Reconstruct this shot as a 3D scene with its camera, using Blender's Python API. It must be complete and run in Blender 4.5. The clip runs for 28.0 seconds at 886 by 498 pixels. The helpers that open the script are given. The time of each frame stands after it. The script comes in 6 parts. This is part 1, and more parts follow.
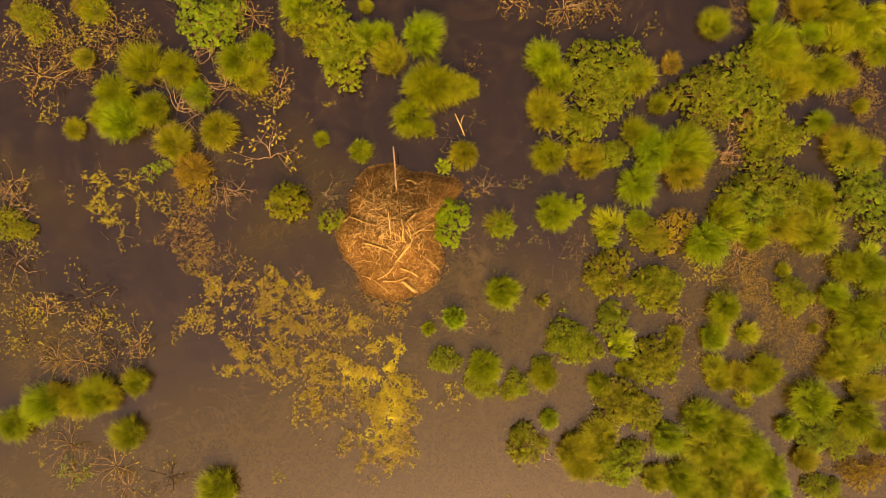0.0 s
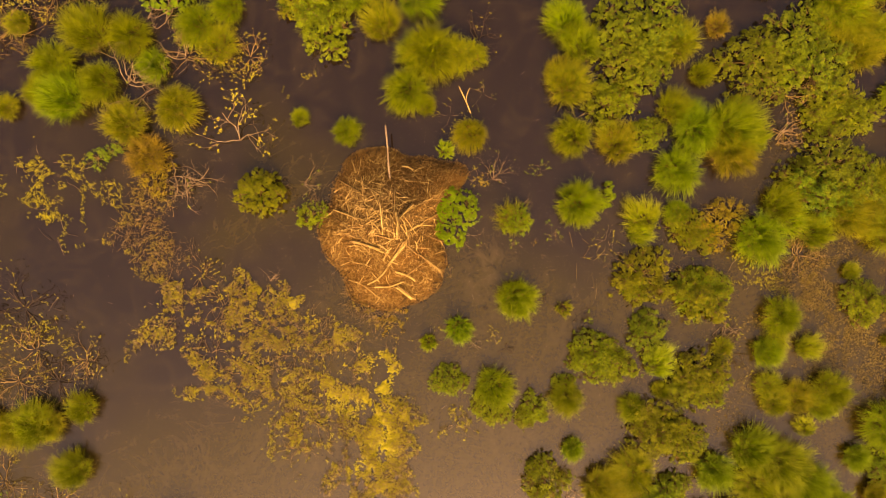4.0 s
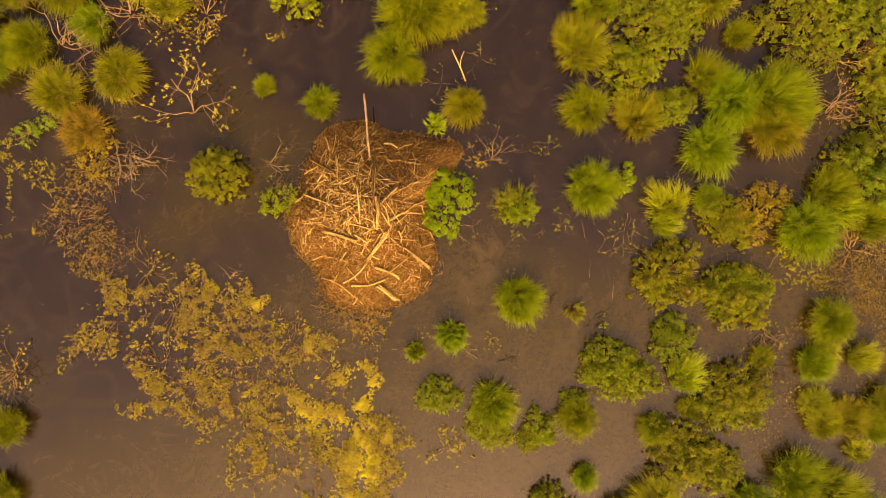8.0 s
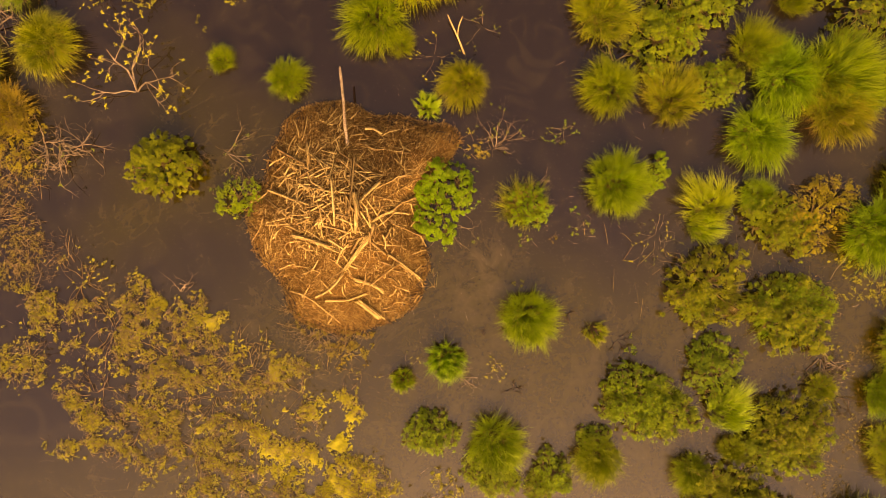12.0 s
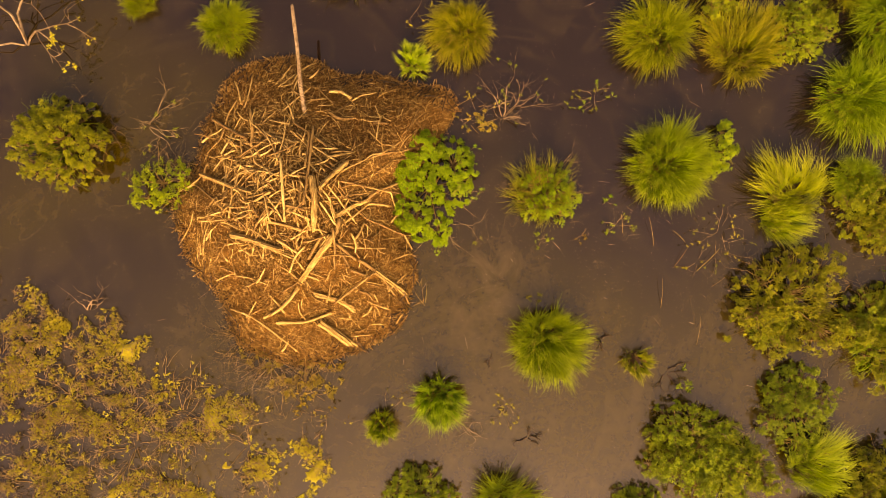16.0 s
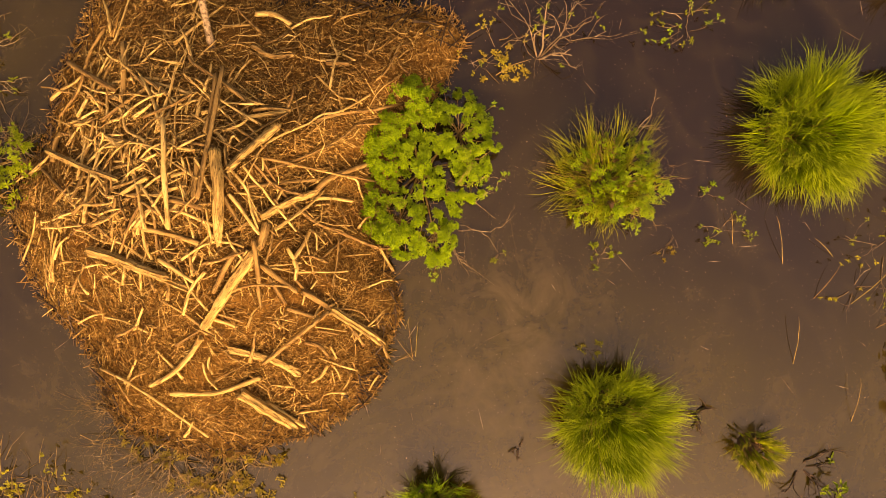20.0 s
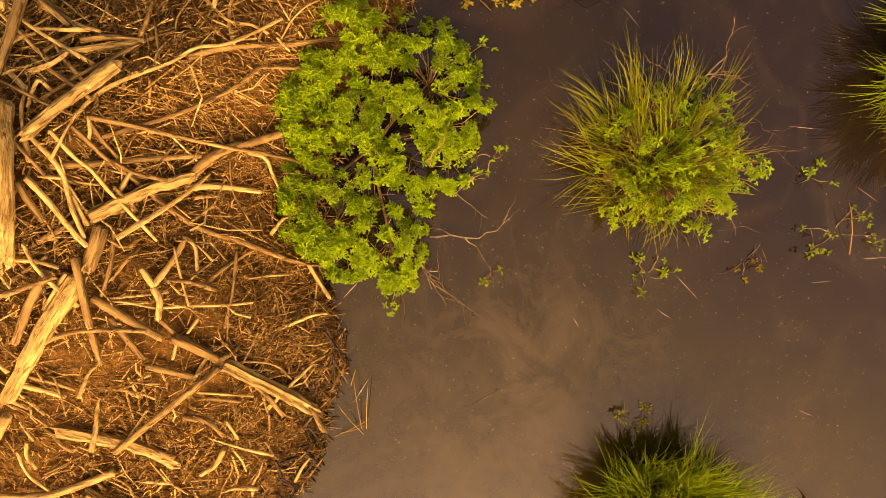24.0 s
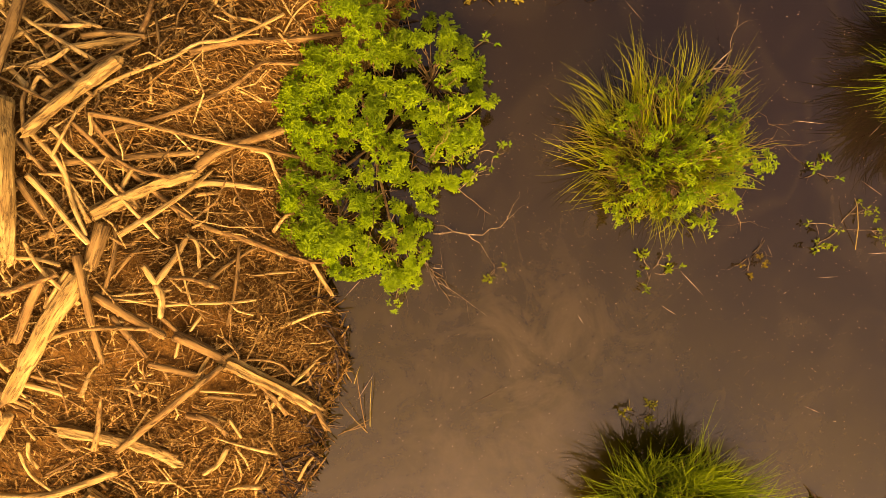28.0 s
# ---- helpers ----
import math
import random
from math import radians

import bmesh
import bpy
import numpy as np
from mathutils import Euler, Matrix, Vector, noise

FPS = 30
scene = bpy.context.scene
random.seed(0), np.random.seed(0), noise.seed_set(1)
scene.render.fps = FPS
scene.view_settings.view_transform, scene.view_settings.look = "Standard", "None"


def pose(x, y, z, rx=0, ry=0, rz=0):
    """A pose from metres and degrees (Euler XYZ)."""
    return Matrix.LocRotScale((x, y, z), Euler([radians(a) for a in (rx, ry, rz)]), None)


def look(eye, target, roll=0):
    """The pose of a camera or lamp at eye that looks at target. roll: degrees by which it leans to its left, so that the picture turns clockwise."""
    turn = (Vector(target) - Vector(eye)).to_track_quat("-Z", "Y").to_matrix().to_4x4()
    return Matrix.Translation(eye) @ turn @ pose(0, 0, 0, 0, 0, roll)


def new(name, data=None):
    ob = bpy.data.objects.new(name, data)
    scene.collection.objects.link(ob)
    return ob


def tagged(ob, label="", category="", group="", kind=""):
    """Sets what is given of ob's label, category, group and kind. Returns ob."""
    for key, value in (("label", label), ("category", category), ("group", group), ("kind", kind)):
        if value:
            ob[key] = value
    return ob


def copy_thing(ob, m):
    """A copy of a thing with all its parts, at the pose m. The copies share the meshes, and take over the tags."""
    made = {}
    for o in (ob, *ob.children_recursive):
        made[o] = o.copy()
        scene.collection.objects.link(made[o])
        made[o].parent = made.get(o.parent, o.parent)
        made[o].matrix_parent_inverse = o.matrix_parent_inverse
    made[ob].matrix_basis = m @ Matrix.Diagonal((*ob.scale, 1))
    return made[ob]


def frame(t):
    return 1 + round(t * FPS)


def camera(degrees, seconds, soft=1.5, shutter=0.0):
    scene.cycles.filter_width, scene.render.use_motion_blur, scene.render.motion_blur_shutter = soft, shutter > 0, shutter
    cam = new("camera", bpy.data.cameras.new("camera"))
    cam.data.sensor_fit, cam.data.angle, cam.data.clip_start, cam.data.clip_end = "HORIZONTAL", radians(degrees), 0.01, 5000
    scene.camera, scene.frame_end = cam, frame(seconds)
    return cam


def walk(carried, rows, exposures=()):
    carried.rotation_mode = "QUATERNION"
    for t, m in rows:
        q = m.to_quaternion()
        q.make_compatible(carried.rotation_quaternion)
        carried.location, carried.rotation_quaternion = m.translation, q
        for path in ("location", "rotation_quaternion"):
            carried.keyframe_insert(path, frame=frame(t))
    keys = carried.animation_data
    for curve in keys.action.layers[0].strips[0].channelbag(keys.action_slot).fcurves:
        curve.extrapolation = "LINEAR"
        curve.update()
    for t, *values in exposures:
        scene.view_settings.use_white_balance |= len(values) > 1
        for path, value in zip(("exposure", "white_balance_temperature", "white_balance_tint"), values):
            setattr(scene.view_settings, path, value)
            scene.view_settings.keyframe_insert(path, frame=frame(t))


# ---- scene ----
cam = camera(70.0, 28.0, 0.35)
# a drone that looks straight down and sinks towards the lodge: seconds, place, heading
ROWS = [
    (0, 0.038, -0.092, 21.365, 0.10),
    (0.5, 0.031, -0.117, 21.088, 0.00),
    (1, 0.021, -0.137, 20.706, -0.03),
    (1.5, -0.002, -0.166, 20.354, 0.00),
    (2, -0.033, -0.200, 19.862, -0.02),
    (2.5, -0.070, -0.213, 19.380, -0.03),
    (3, -0.108, -0.222, 18.839, -0.09),
    (3.5, -0.122, -0.236, 18.296, -0.14),
    (5.5, 0.157, -0.295, 17.401, -0.20),
    (6, 0.179, -0.337, 16.961, -0.13),
    (6.5, 0.162, -0.386, 16.564, -0.04),
    (7, 0.150, -0.454, 16.223, -0.04),
    (7.5, 0.129, -0.502, 15.784, -0.05),
    (8, 0.116, -0.527, 15.273, -0.02),
    (8.5, 0.116, -0.516, 14.769, 0.03),
    (9, 0.139, -0.519, 14.304, 0.09),
    (9.5, 0.178, -0.530, 14.049, 0.09),
    (10, 0.196, -0.537, 14.008, 0.12),
    (10.5, 0.220, -0.535, 13.793, 0.13),
    (11, 0.232, -0.506, 13.412, 0.13),
    (11.5, 0.225, -0.482, 13.036, 0.07),
    (12, 0.200, -0.471, 12.666, 0.10),
    (12.5, 0.201, -0.481, 12.274, 0.05),
    (14.5, 0.175, -0.562, 10.754, 0.05),
    (15, 0.197, -0.545, 10.357, -0.07),
    (15.5, 0.240, -0.537, 9.933, -0.11),
    (16, 0.277, -0.532, 9.528, -0.09),
    (16.5, 0.295, -0.538, 9.115, -0.08),
    (17, 0.299, -0.546, 8.677, -0.07),
    (17.5, 0.315, -0.537, 8.223, -0.11),
    (18, 0.309, -0.521, 7.754, -0.12),
    (18.5, 0.282, -0.490, 7.308, -0.22),
    (19, 0.236, -0.487, 6.882, -0.29),
    (19.5, 0.205, -0.476, 6.417, -0.33),
    (20, 0.220, -0.462, 5.930, -0.38),
    (20.5, 0.241, -0.465, 5.465, -0.43),
    (21, 0.256, -0.478, 5.014, -0.43),
    (21.5, 0.277, -0.511, 4.545, -0.38),
    (22, 0.279, -0.540, 4.076, -0.22),
    (22.5, 0.278, -0.545, 3.846, -0.20),
    (24.5, 0.434, -0.410, 3.896, -0.86),
    (25, 0.413, -0.404, 3.907, -0.91),
    (25.5, 0.378, -0.418, 3.916, -0.93),
    (26, 0.362, -0.439, 3.922, -0.94),
    (26.5, 0.363, -0.449, 3.923, -0.97),
    (27, 0.379, -0.446, 3.904, -0.91),
    (27.5, 0.392, -0.454, 3.886, -1.06),
    (28, 0.389, -0.461, 3.859, -0.94),
]
NOD, LEAN = -2.05, 0.96
EXPOSURES = ((0.0, 1.54, 15500.0, 38.0), (17.0, 1.54, 15500.0, 38.0), (23.0, 1.38, 15500.0, 39.0), (28.0, 1.37, 15500.0, 39.0))
walk(cam, [(t, pose(x, y, z, NOD, LEAN, heading)) for t, x, y, z, heading in ROWS], EXPOSURES)
SUN_UP, SUN_ROUND, SUN, SUN_WIDE, SKY = 37.0, 176.0, 0.42, 44.0, 0.15
SILT_PATCHES = ((0.68, -1.47, 1), (0.46, -1.79, 0.9), (-3.60, -1.9, 1), (1.05, -1.31, 0.8), (0.65, -0.98, 0.9), (0.95, -1.4, 0.7), (1.62, -1.1, 0.5))
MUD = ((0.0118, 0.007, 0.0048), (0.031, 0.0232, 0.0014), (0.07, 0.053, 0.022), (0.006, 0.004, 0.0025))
# ---------------------------------------------------------------- light
def daylight():
    w = bpy.data.worlds.new("hazy_sky")
    scene.world = w
    w.use_nodes = True
    nt = w.node_tree
    nt.nodes.clear()
    sky = nt.nodes.new("ShaderNodeTexSky")
    sky.sky_type = "NISHITA"
    sky.sun_disc = False
    sky.sun_elevation = radians(SUN_UP)
    sky.sun_rotation = radians(SUN_ROUND)
    sky.air_density, sky.dust_density, sky.ozone_density = 0.55, 6.0, 0.0
    bg = nt.nodes.new("ShaderNodeBackground")
    bg.inputs["Strength"].default_value = SKY
    out = nt.nodes.new("ShaderNodeOutputWorld")
    nt.links.new(sky.outputs[0], bg.inputs["Color"])
    nt.links.new(bg.outputs[0], out.inputs["Surface"])
    sun = new("sun", bpy.data.lights.new("sun", "SUN"))
    sun.data.energy, sun.data.angle, sun.data.color = SUN, radians(SUN_WIDE), (1.0, 0.93, 0.82)
    a, e = radians(SUN_ROUND), radians(SUN_UP)
    way = Vector((math.sin(a) * math.cos(e), math.cos(a) * math.cos(e), math.sin(e)))
    sun.matrix_world = look(way * 60, (0, 0, 0))


daylight()


# ---------------------------------------------------------------- materials
def material(name):
    m = bpy.data.materials.new(name)
    m.use_nodes = True
    nt = m.node_tree
    return m, nt, nt.nodes["Principled BSDF"]


def node(nt, kind, **values):
    n = nt.nodes.new(kind)
    for key, value in values.items():
        n.inputs[key.replace("_", " ").title()].default_value = value
    return n


def ramp(nt, source, *stops):
    r = nt.nodes.new("ShaderNodeValToRGB")
    els = r.color_ramp.elements
    while len(els) < len(stops):
        els.new(0.5)
    for el, (at, colour) in zip(els, stops):
        el.position = at
        el.color = (*colour, 1)
    nt.links.new(source, r.inputs["Fac"])
    return r.outputs["Color"]


def blend(nt, fac, a, b, how="MIX"):
    m = nt.nodes.new("ShaderNodeMix")
    m.data_type, m.blend_type = "RGBA", how
    for sock, value in ((m.inputs[0], fac), (m.inputs[6], a), (m.inputs[7], b)):
        if isinstance(value, bpy.types.NodeSocket):
            nt.links.new(value, sock)
        elif isinstance(value, (int, float)):
            sock.default_value = value
        else:
            sock.default_value = (*value, 1)
    return m.outputs[2]


def noise_of(nt, scale, detail=4.0, rough=0.55, warp=0.0, vector=None):
    n = node(nt, "ShaderNodeTexNoise", scale=scale, detail=detail, roughness=rough, distortion=warp)
    if vector is None:
        co = nt.nodes.new("ShaderNodeTexCoord")
        vector = co.outputs["Object"]
    nt.links.new(vector, n.inputs["Vector"])
    return n.outputs["Fac"]


def world_place(nt):
    return nt.nodes.new("ShaderNodeNewGeometry").outputs["Position"]


def bump(nt, bsdf, height, strength, distance):
    b = node(nt, "ShaderNodeBump", strength=strength, distance=distance)
    nt.links.new(height, b.inputs["Height"])
    nt.links.new(b.outputs[0], bsdf.inputs["Normal"])


def island(nt):
    return nt.nodes.new("ShaderNodeNewGeometry").outputs["Random Per Island"]


def leafy(name, low, mid, high, tip=None, rough=0.65, through_light=0.16, hue=0.03):
    """Leaves or blades: three greens, one for each leaf, shifted from plant to plant."""
    m, nt, bsdf = material(name)
    pick = island(nt)
    if tip:
        tone = nt.nodes.new("ShaderNodeAttribute")
        tone.attribute_name = "tone"
        pick = tone.outputs["Fac"]
    col = ramp(nt, pick, (0.0, low), (0.5, mid), (1.0, high))
    patch = noise_of(nt, 5.0, 3.0, vector=world_place(nt))
    col = blend(nt, ramp(nt, patch, (0.35, (0, 0, 0)), (0.7, (0.55, 0.55, 0.55))), col, high)
    if tip:
        along = nt.nodes.new("ShaderNodeAttribute")
        along.attribute_name = "along"
        col = blend(nt, ramp(nt, along.outputs["Fac"], (0.45, (0, 0, 0)), (1.0, (0.6, 0.6, 0.6))), col, tip)
    hs = node(nt, "ShaderNodeHueSaturation")
    nt.links.new(col, hs.inputs["Color"])
    info = nt.nodes.new("ShaderNodeObjectInfo")
    for sock, a, b in (("Hue", 0.5 - hue, 0.5 + hue * 0.6), ("Value", 0.82, 1.15)):
        mr = node(nt, "ShaderNodeMapRange")
        mr.inputs["To Min"].default_value, mr.inputs["To Max"].default_value = a, b
        nt.links.new(info.outputs["Random"], mr.inputs["Value"])
        nt.links.new(mr.outputs[0], hs.inputs[sock])
    nt.links.new(hs.outputs[0], bsdf.inputs["Base Color"])
    bsdf.inputs["Roughness"].default_value = rough
    bsdf.inputs["Specular IOR Level"].default_value = 0.12
    tr = node(nt, "ShaderNodeBsdfTranslucent")
    nt.links.new(hs.outputs[0], tr.inputs["Color"])
    mix = nt.nodes.new("ShaderNodeMixShader")
    mix.inputs[0].default_value = through_light
    nt.links.new(bsdf.outputs[0], mix.inputs[1])
    nt.links.new(tr.outputs[0], mix.inputs[2])
    nt.links.new(mix.outputs[0], nt.nodes["Material Output"].inputs["Surface"])
    return m


def woody(name, low, high, worn, rough=0.85, grain=60.0, skew=1.0):
    """Dead wood: long grain, dark cracks, bleached wear, each piece its own tone."""
    m, nt, bsdf = material(name)
    co = nt.nodes.new("ShaderNodeTexCoord")
    mp = node(nt, "ShaderNodeMapping")
    mp.inputs["Scale"].default_value = (1.0, 1.0, 0.11)
    nt.links.new(co.outputs["Object"], mp.inputs["Vector"])
    fibre = noise_of(nt, grain, 5.0, 0.65, 0.3, mp.outputs[0])
    patch = noise_of(nt, 6.0, 4.0, 0.6, 0.5)
    info = nt.nodes.new("ShaderNodeObjectInfo")
    add = nt.nodes.new("ShaderNodeMath")
    add.operation = "ADD"
    nt.links.new(info.outputs["Random"], add.inputs[0])
    nt.links.new(island(nt), add.inputs[1])
    frac = nt.nodes.new("ShaderNodeMath")
    frac.operation = "FRACT"
    nt.links.new(add.outputs[0], frac.inputs[0])
    power = nt.nodes.new("ShaderNodeMath")
    power.operation = "POWER"
    nt.links.new(frac.outputs[0], power.inputs[0])
    power.inputs[1].default_value = skew
    col = blend(nt, power.outputs[0], low, high)
    wide = noise_of(nt, grain * 0.3, 4.0, 0.6, 0.6, mp.outputs[0])
    col = blend(nt, ramp(nt, patch, (0.45, (0, 0, 0)), (0.7, (0.8, 0.8, 0.8))), col, worn)
    col = blend(nt, ramp(nt, wide, (0.4, (0.75, 0.75, 0.75)), (0.52, (0, 0, 0))), col, tuple(c * 0.75 for c in low))
    col = blend(nt, ramp(nt, fibre, (0.38, (0.85, 0.85, 0.85)), (0.5, (0, 0, 0))), col, tuple(c * 0.3 for c in low))
    bsdf.inputs["Specular IOR Level"].default_value = 0.15
    nt.links.new(col, bsdf.inputs["Base Color"])
    bsdf.inputs["Roughness"].default_value = rough
    bump(nt, bsdf, wide, 0.9, 0.02)
    return m


def water_material():
    """Still, peaty pond water: dark mud below, browner southward with the sky's reflected gradient painted in, paler
    silt in slow swirls, a clear mirror on top.
    """
    m, nt, bsdf = material("peaty_water")
    at = world_place(nt)
    slow = noise_of(nt, 0.16, 3.0, 0.5, 0.6, at)
    swirl = noise_of(nt, 0.5, 6.0, 0.6, 2.4, at)
    silt = noise_of(nt, 2.3, 7.0, 0.7, 0.8, at)
    mud = noise_of(nt, 7.0, 6.0, 0.7, 0.5, at)
    fine = noise_of(nt, 30.0, 3.0, 0.6, 0.0, at)
    # browner mud southward, plus the sky reflection's gradient painted into the colour
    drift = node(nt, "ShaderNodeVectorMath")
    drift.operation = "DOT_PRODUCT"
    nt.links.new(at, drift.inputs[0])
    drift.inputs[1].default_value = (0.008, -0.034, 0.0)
    mud_sky_tint = nt.nodes.new("ShaderNodeMath")
    mud_sky_tint.operation = "ADD"
    nt.links.new(drift.outputs["Value"], mud_sky_tint.inputs[0])
    nt.links.new(slow, mud_sky_tint.inputs[1])
    col = ramp(nt, mud_sky_tint.outputs[0], (0.4, MUD[0]), (0.64, MUD[1]))
    col = blend(nt, ramp(nt, swirl, (0.52, (0, 0, 0)), (0.8, (0.3, 0.3, 0.3))), col, MUD[2])
    col = blend(nt, ramp(nt, silt, (0.6, (0, 0, 0)), (0.78, (0.3, 0.3, 0.3))), col, MUD[2])
    col = blend(nt, ramp(nt, mud, (0.36, (0.3, 0.3, 0.3)), (0.55, (0, 0, 0))), col, MUD[3])
    col = blend(nt, ramp(nt, mud, (0.6, (0, 0, 0)), (0.85, (0.14, 0.14, 0.14))), col, MUD[2])
    thread = noise_of(nt, 0.42, 3.0, 0.5, 3.2, at)
    col = blend(nt, ramp(nt, thread, (0.46, (0, 0, 0)), (0.5, (0.13, 0.13, 0.13)), (0.54, (0, 0, 0))), col, MUD[2])
    col = blend(nt, ramp(nt, fine, (0.62, (0, 0, 0)), (0.8, (0.4, 0.4, 0.4))), col, MUD[2])
    for x, y, r in SILT_PATCHES:
        far = nt.nodes.new("ShaderNodeVectorMath")
        far.operation = "DISTANCE"
        nt.links.new(at, far.inputs[0])
        far.inputs[1].default_value = (x, y, 0.0)
        near = ramp(nt, far.outputs["Value"], (0.1 * r, (0.26, 0.26, 0.26)), (min(r, 1.0), (0, 0, 0)))
        shred = ramp(nt, silt, (0.46, (0, 0, 0)), (0.62, (1, 1, 1)))
        col = blend(nt, blend(nt, 1.0, near, shred, "MULTIPLY"), col, MUD[2])
    nt.links.new(col, bsdf.inputs["Base Color"])
    bsdf.inputs["Roughness"].default_value = 0.0
    bsdf.inputs["IOR"].default_value = 1.57
    ripple = noise_of(nt, 1.5, 2.0, 0.5, 0.3, at)
    bump(nt, bsdf, ripple, 0.003, 0.02)
    return m


def litter_material(name, low, high, dark, scale):
    m, nt, bsdf = material(name)
    at = world_place(nt)
    a = noise_of(nt, scale, 6.0, 0.7, 0.4, at)
    b = noise_of(nt, scale * 0.13, 4.0, 0.6, 0.4, at)
    col = ramp(nt, a, (0.3, dark), (0.5, low), (0.72, high))
    col = blend(nt, ramp(nt, b, (0.35, (0.6, 0.6, 0.6)), (0.65, (0, 0, 0))), col, dark)
    nt.links.new(col, bsdf.inputs["Base Color"])
    bsdf.inputs["Roughness"].default_value = 0.9
    bsdf.inputs["Specular IOR Level"].default_value = 0.1
    bump(nt, bsdf, a, 0.8, 0.03)
    return m


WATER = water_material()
GREEN = leafy("sedge_green", (0.019, 0.05, 0.004), (0.07, 0.158, 0.007), (0.165, 0.282, 0.014), (0.235, 0.275, 0.022))
YELLOW = leafy("sedge_yellowing", (0.03, 0.052, 0.004), (0.1, 0.155, 0.008), (0.205, 0.262, 0.016), (0.29, 0.275, 0.028))
PALE = leafy("sedge_pale", (0.086, 0.165, 0.008), (0.163, 0.278, 0.012), (0.267, 0.371, 0.025), (0.344, 0.381, 0.05))
ORANGE = leafy("sedge_rusty", (0.05, 0.05, 0.006), (0.14, 0.125, 0.012), (0.25, 0.205, 0.022), (0.3, 0.22, 0.03))
STRAW = leafy("dead_sedge_straw", (0.10, 0.065, 0.018), (0.21, 0.145, 0.04), (0.36, 0.27, 0.09), None, 0.8, 0.1)
LEAF = leafy("bog_leaf_green", (0.027, 0.06, 0.006), (0.075, 0.142, 0.011), (0.17, 0.262, 0.02))
FRESH = leafy("bog_leaf_fresh", (0.042, 0.108, 0.006), (0.102, 0.235, 0.013), (0.19, 0.345, 0.024))
OLIVE = leafy("bog_leaf_olive", (0.036, 0.062, 0.006), (0.098, 0.152, 0.01), (0.205, 0.272, 0.02))
RUSTY = leafy("bog_leaf_rusty", (0.075, 0.062, 0.006), (0.155, 0.125, 0.011), (0.27, 0.225, 0.022))
MOSS = leafy("floating_moss", (0.075, 0.073, 0.009), (0.235, 0.23, 0.024), (0.45, 0.44, 0.045), None, 0.8, 0.1, 0.0)
CUSHION = leafy("floating_moss_cushion", (0.3, 0.285, 0.03), (0.46, 0.445, 0.045), (0.6, 0.58, 0.07), None, 0.8, 0.1, 0.0)
BROWN_MOSS = leafy("floating_weed_brown", (0.09, 0.075, 0.016), (0.19, 0.15, 0.025), (0.32, 0.27, 0.045), None, 0.85, 0.1, 0.0)
RED_WEED = leafy("floating_weed_rusty", (0.065, 0.05, 0.018), (0.14, 0.105, 0.033), (0.23, 0.18, 0.052), None, 0.85, 0.1, 0.0)
TWIG = woody("grey_twig", (0.15, 0.105, 0.055), (0.30, 0.22, 0.125), (0.42, 0.33, 0.20))
TAN_TWIG = woody("tan_twig", (0.15, 0.095, 0.035), (0.31, 0.21, 0.08), (0.40, 0.29, 0.12))
DARK_TWIG = woody("wet_dark_twig", (0.03, 0.02, 0.012), (0.07, 0.048, 0.03), (0.12, 0.085, 0.05))
BARK = woody("brown_stick", (0.15, 0.086, 0.029), (0.39, 0.245, 0.08), (0.52, 0.354, 0.128))
LOG = woody("weathered_log", (0.27, 0.17, 0.055), (0.45, 0.305, 0.1), (0.64, 0.465, 0.165), grain=90.0)
PEELED = woody("peeled_stick", (0.42, 0.275, 0.09), (0.62, 0.43, 0.15), (0.76, 0.565, 0.225))
LITTER_STICK = woody("litter_stick", (0.175, 0.092, 0.022), (0.6, 0.4, 0.14), (0.35, 0.215, 0.066), skew=2.0)
EARTH = litter_material("lodge_mud", (0.19, 0.096, 0.023), (0.33, 0.18, 0.047), (0.065, 0.031, 0.009), 42.0)
STOOL = litter_material("tussock_peat", (0.06, 0.038, 0.02), (0.12, 0.08, 0.035), (0.02, 0.013, 0.008), 22.0)
MOSS_SHEET = litter_material("moss_sheet", (0.14, 0.125, 0.021), (0.31, 0.288, 0.040), (0.05, 0.042, 0.011), 30.0)
CUSHION_SHEET = litter_material("moss_cushion_sheet", (0.33, 0.315, 0.032), (0.50, 0.48, 0.052), (0.21, 0.19, 0.024), 26.0)
SPECK = leafy("floating_speck", (0.1, 0.075, 0.04), (0.19, 0.15, 0.08), (0.42, 0.35, 0.22), None, 0.8, 0.0)


# ---------------------------------------------------------------- tools
def thing(name, x, y, z, label, category, group="", kind=""):
    ob = new(name)
    ob.location = (x, y, z)
    ob.empty_display_size = 0.1
    return tagged(ob, label, category, group, kind)


def mesh_of(name, verts, faces, mat, smooth=False):
    me = bpy.data.meshes.new(name)
    me.from_pydata(verts, [], faces)
    me.materials.append(mat)
    if smooth:
        me.polygons.foreach_set("use_smooth", [True] * len(me.polygons))
    me.update()
    return me


def part(name, me, parent, label="", kind=""):
    ob = new(name, me)
    ob.parent = parent
    return tagged(ob, label, kind=kind)


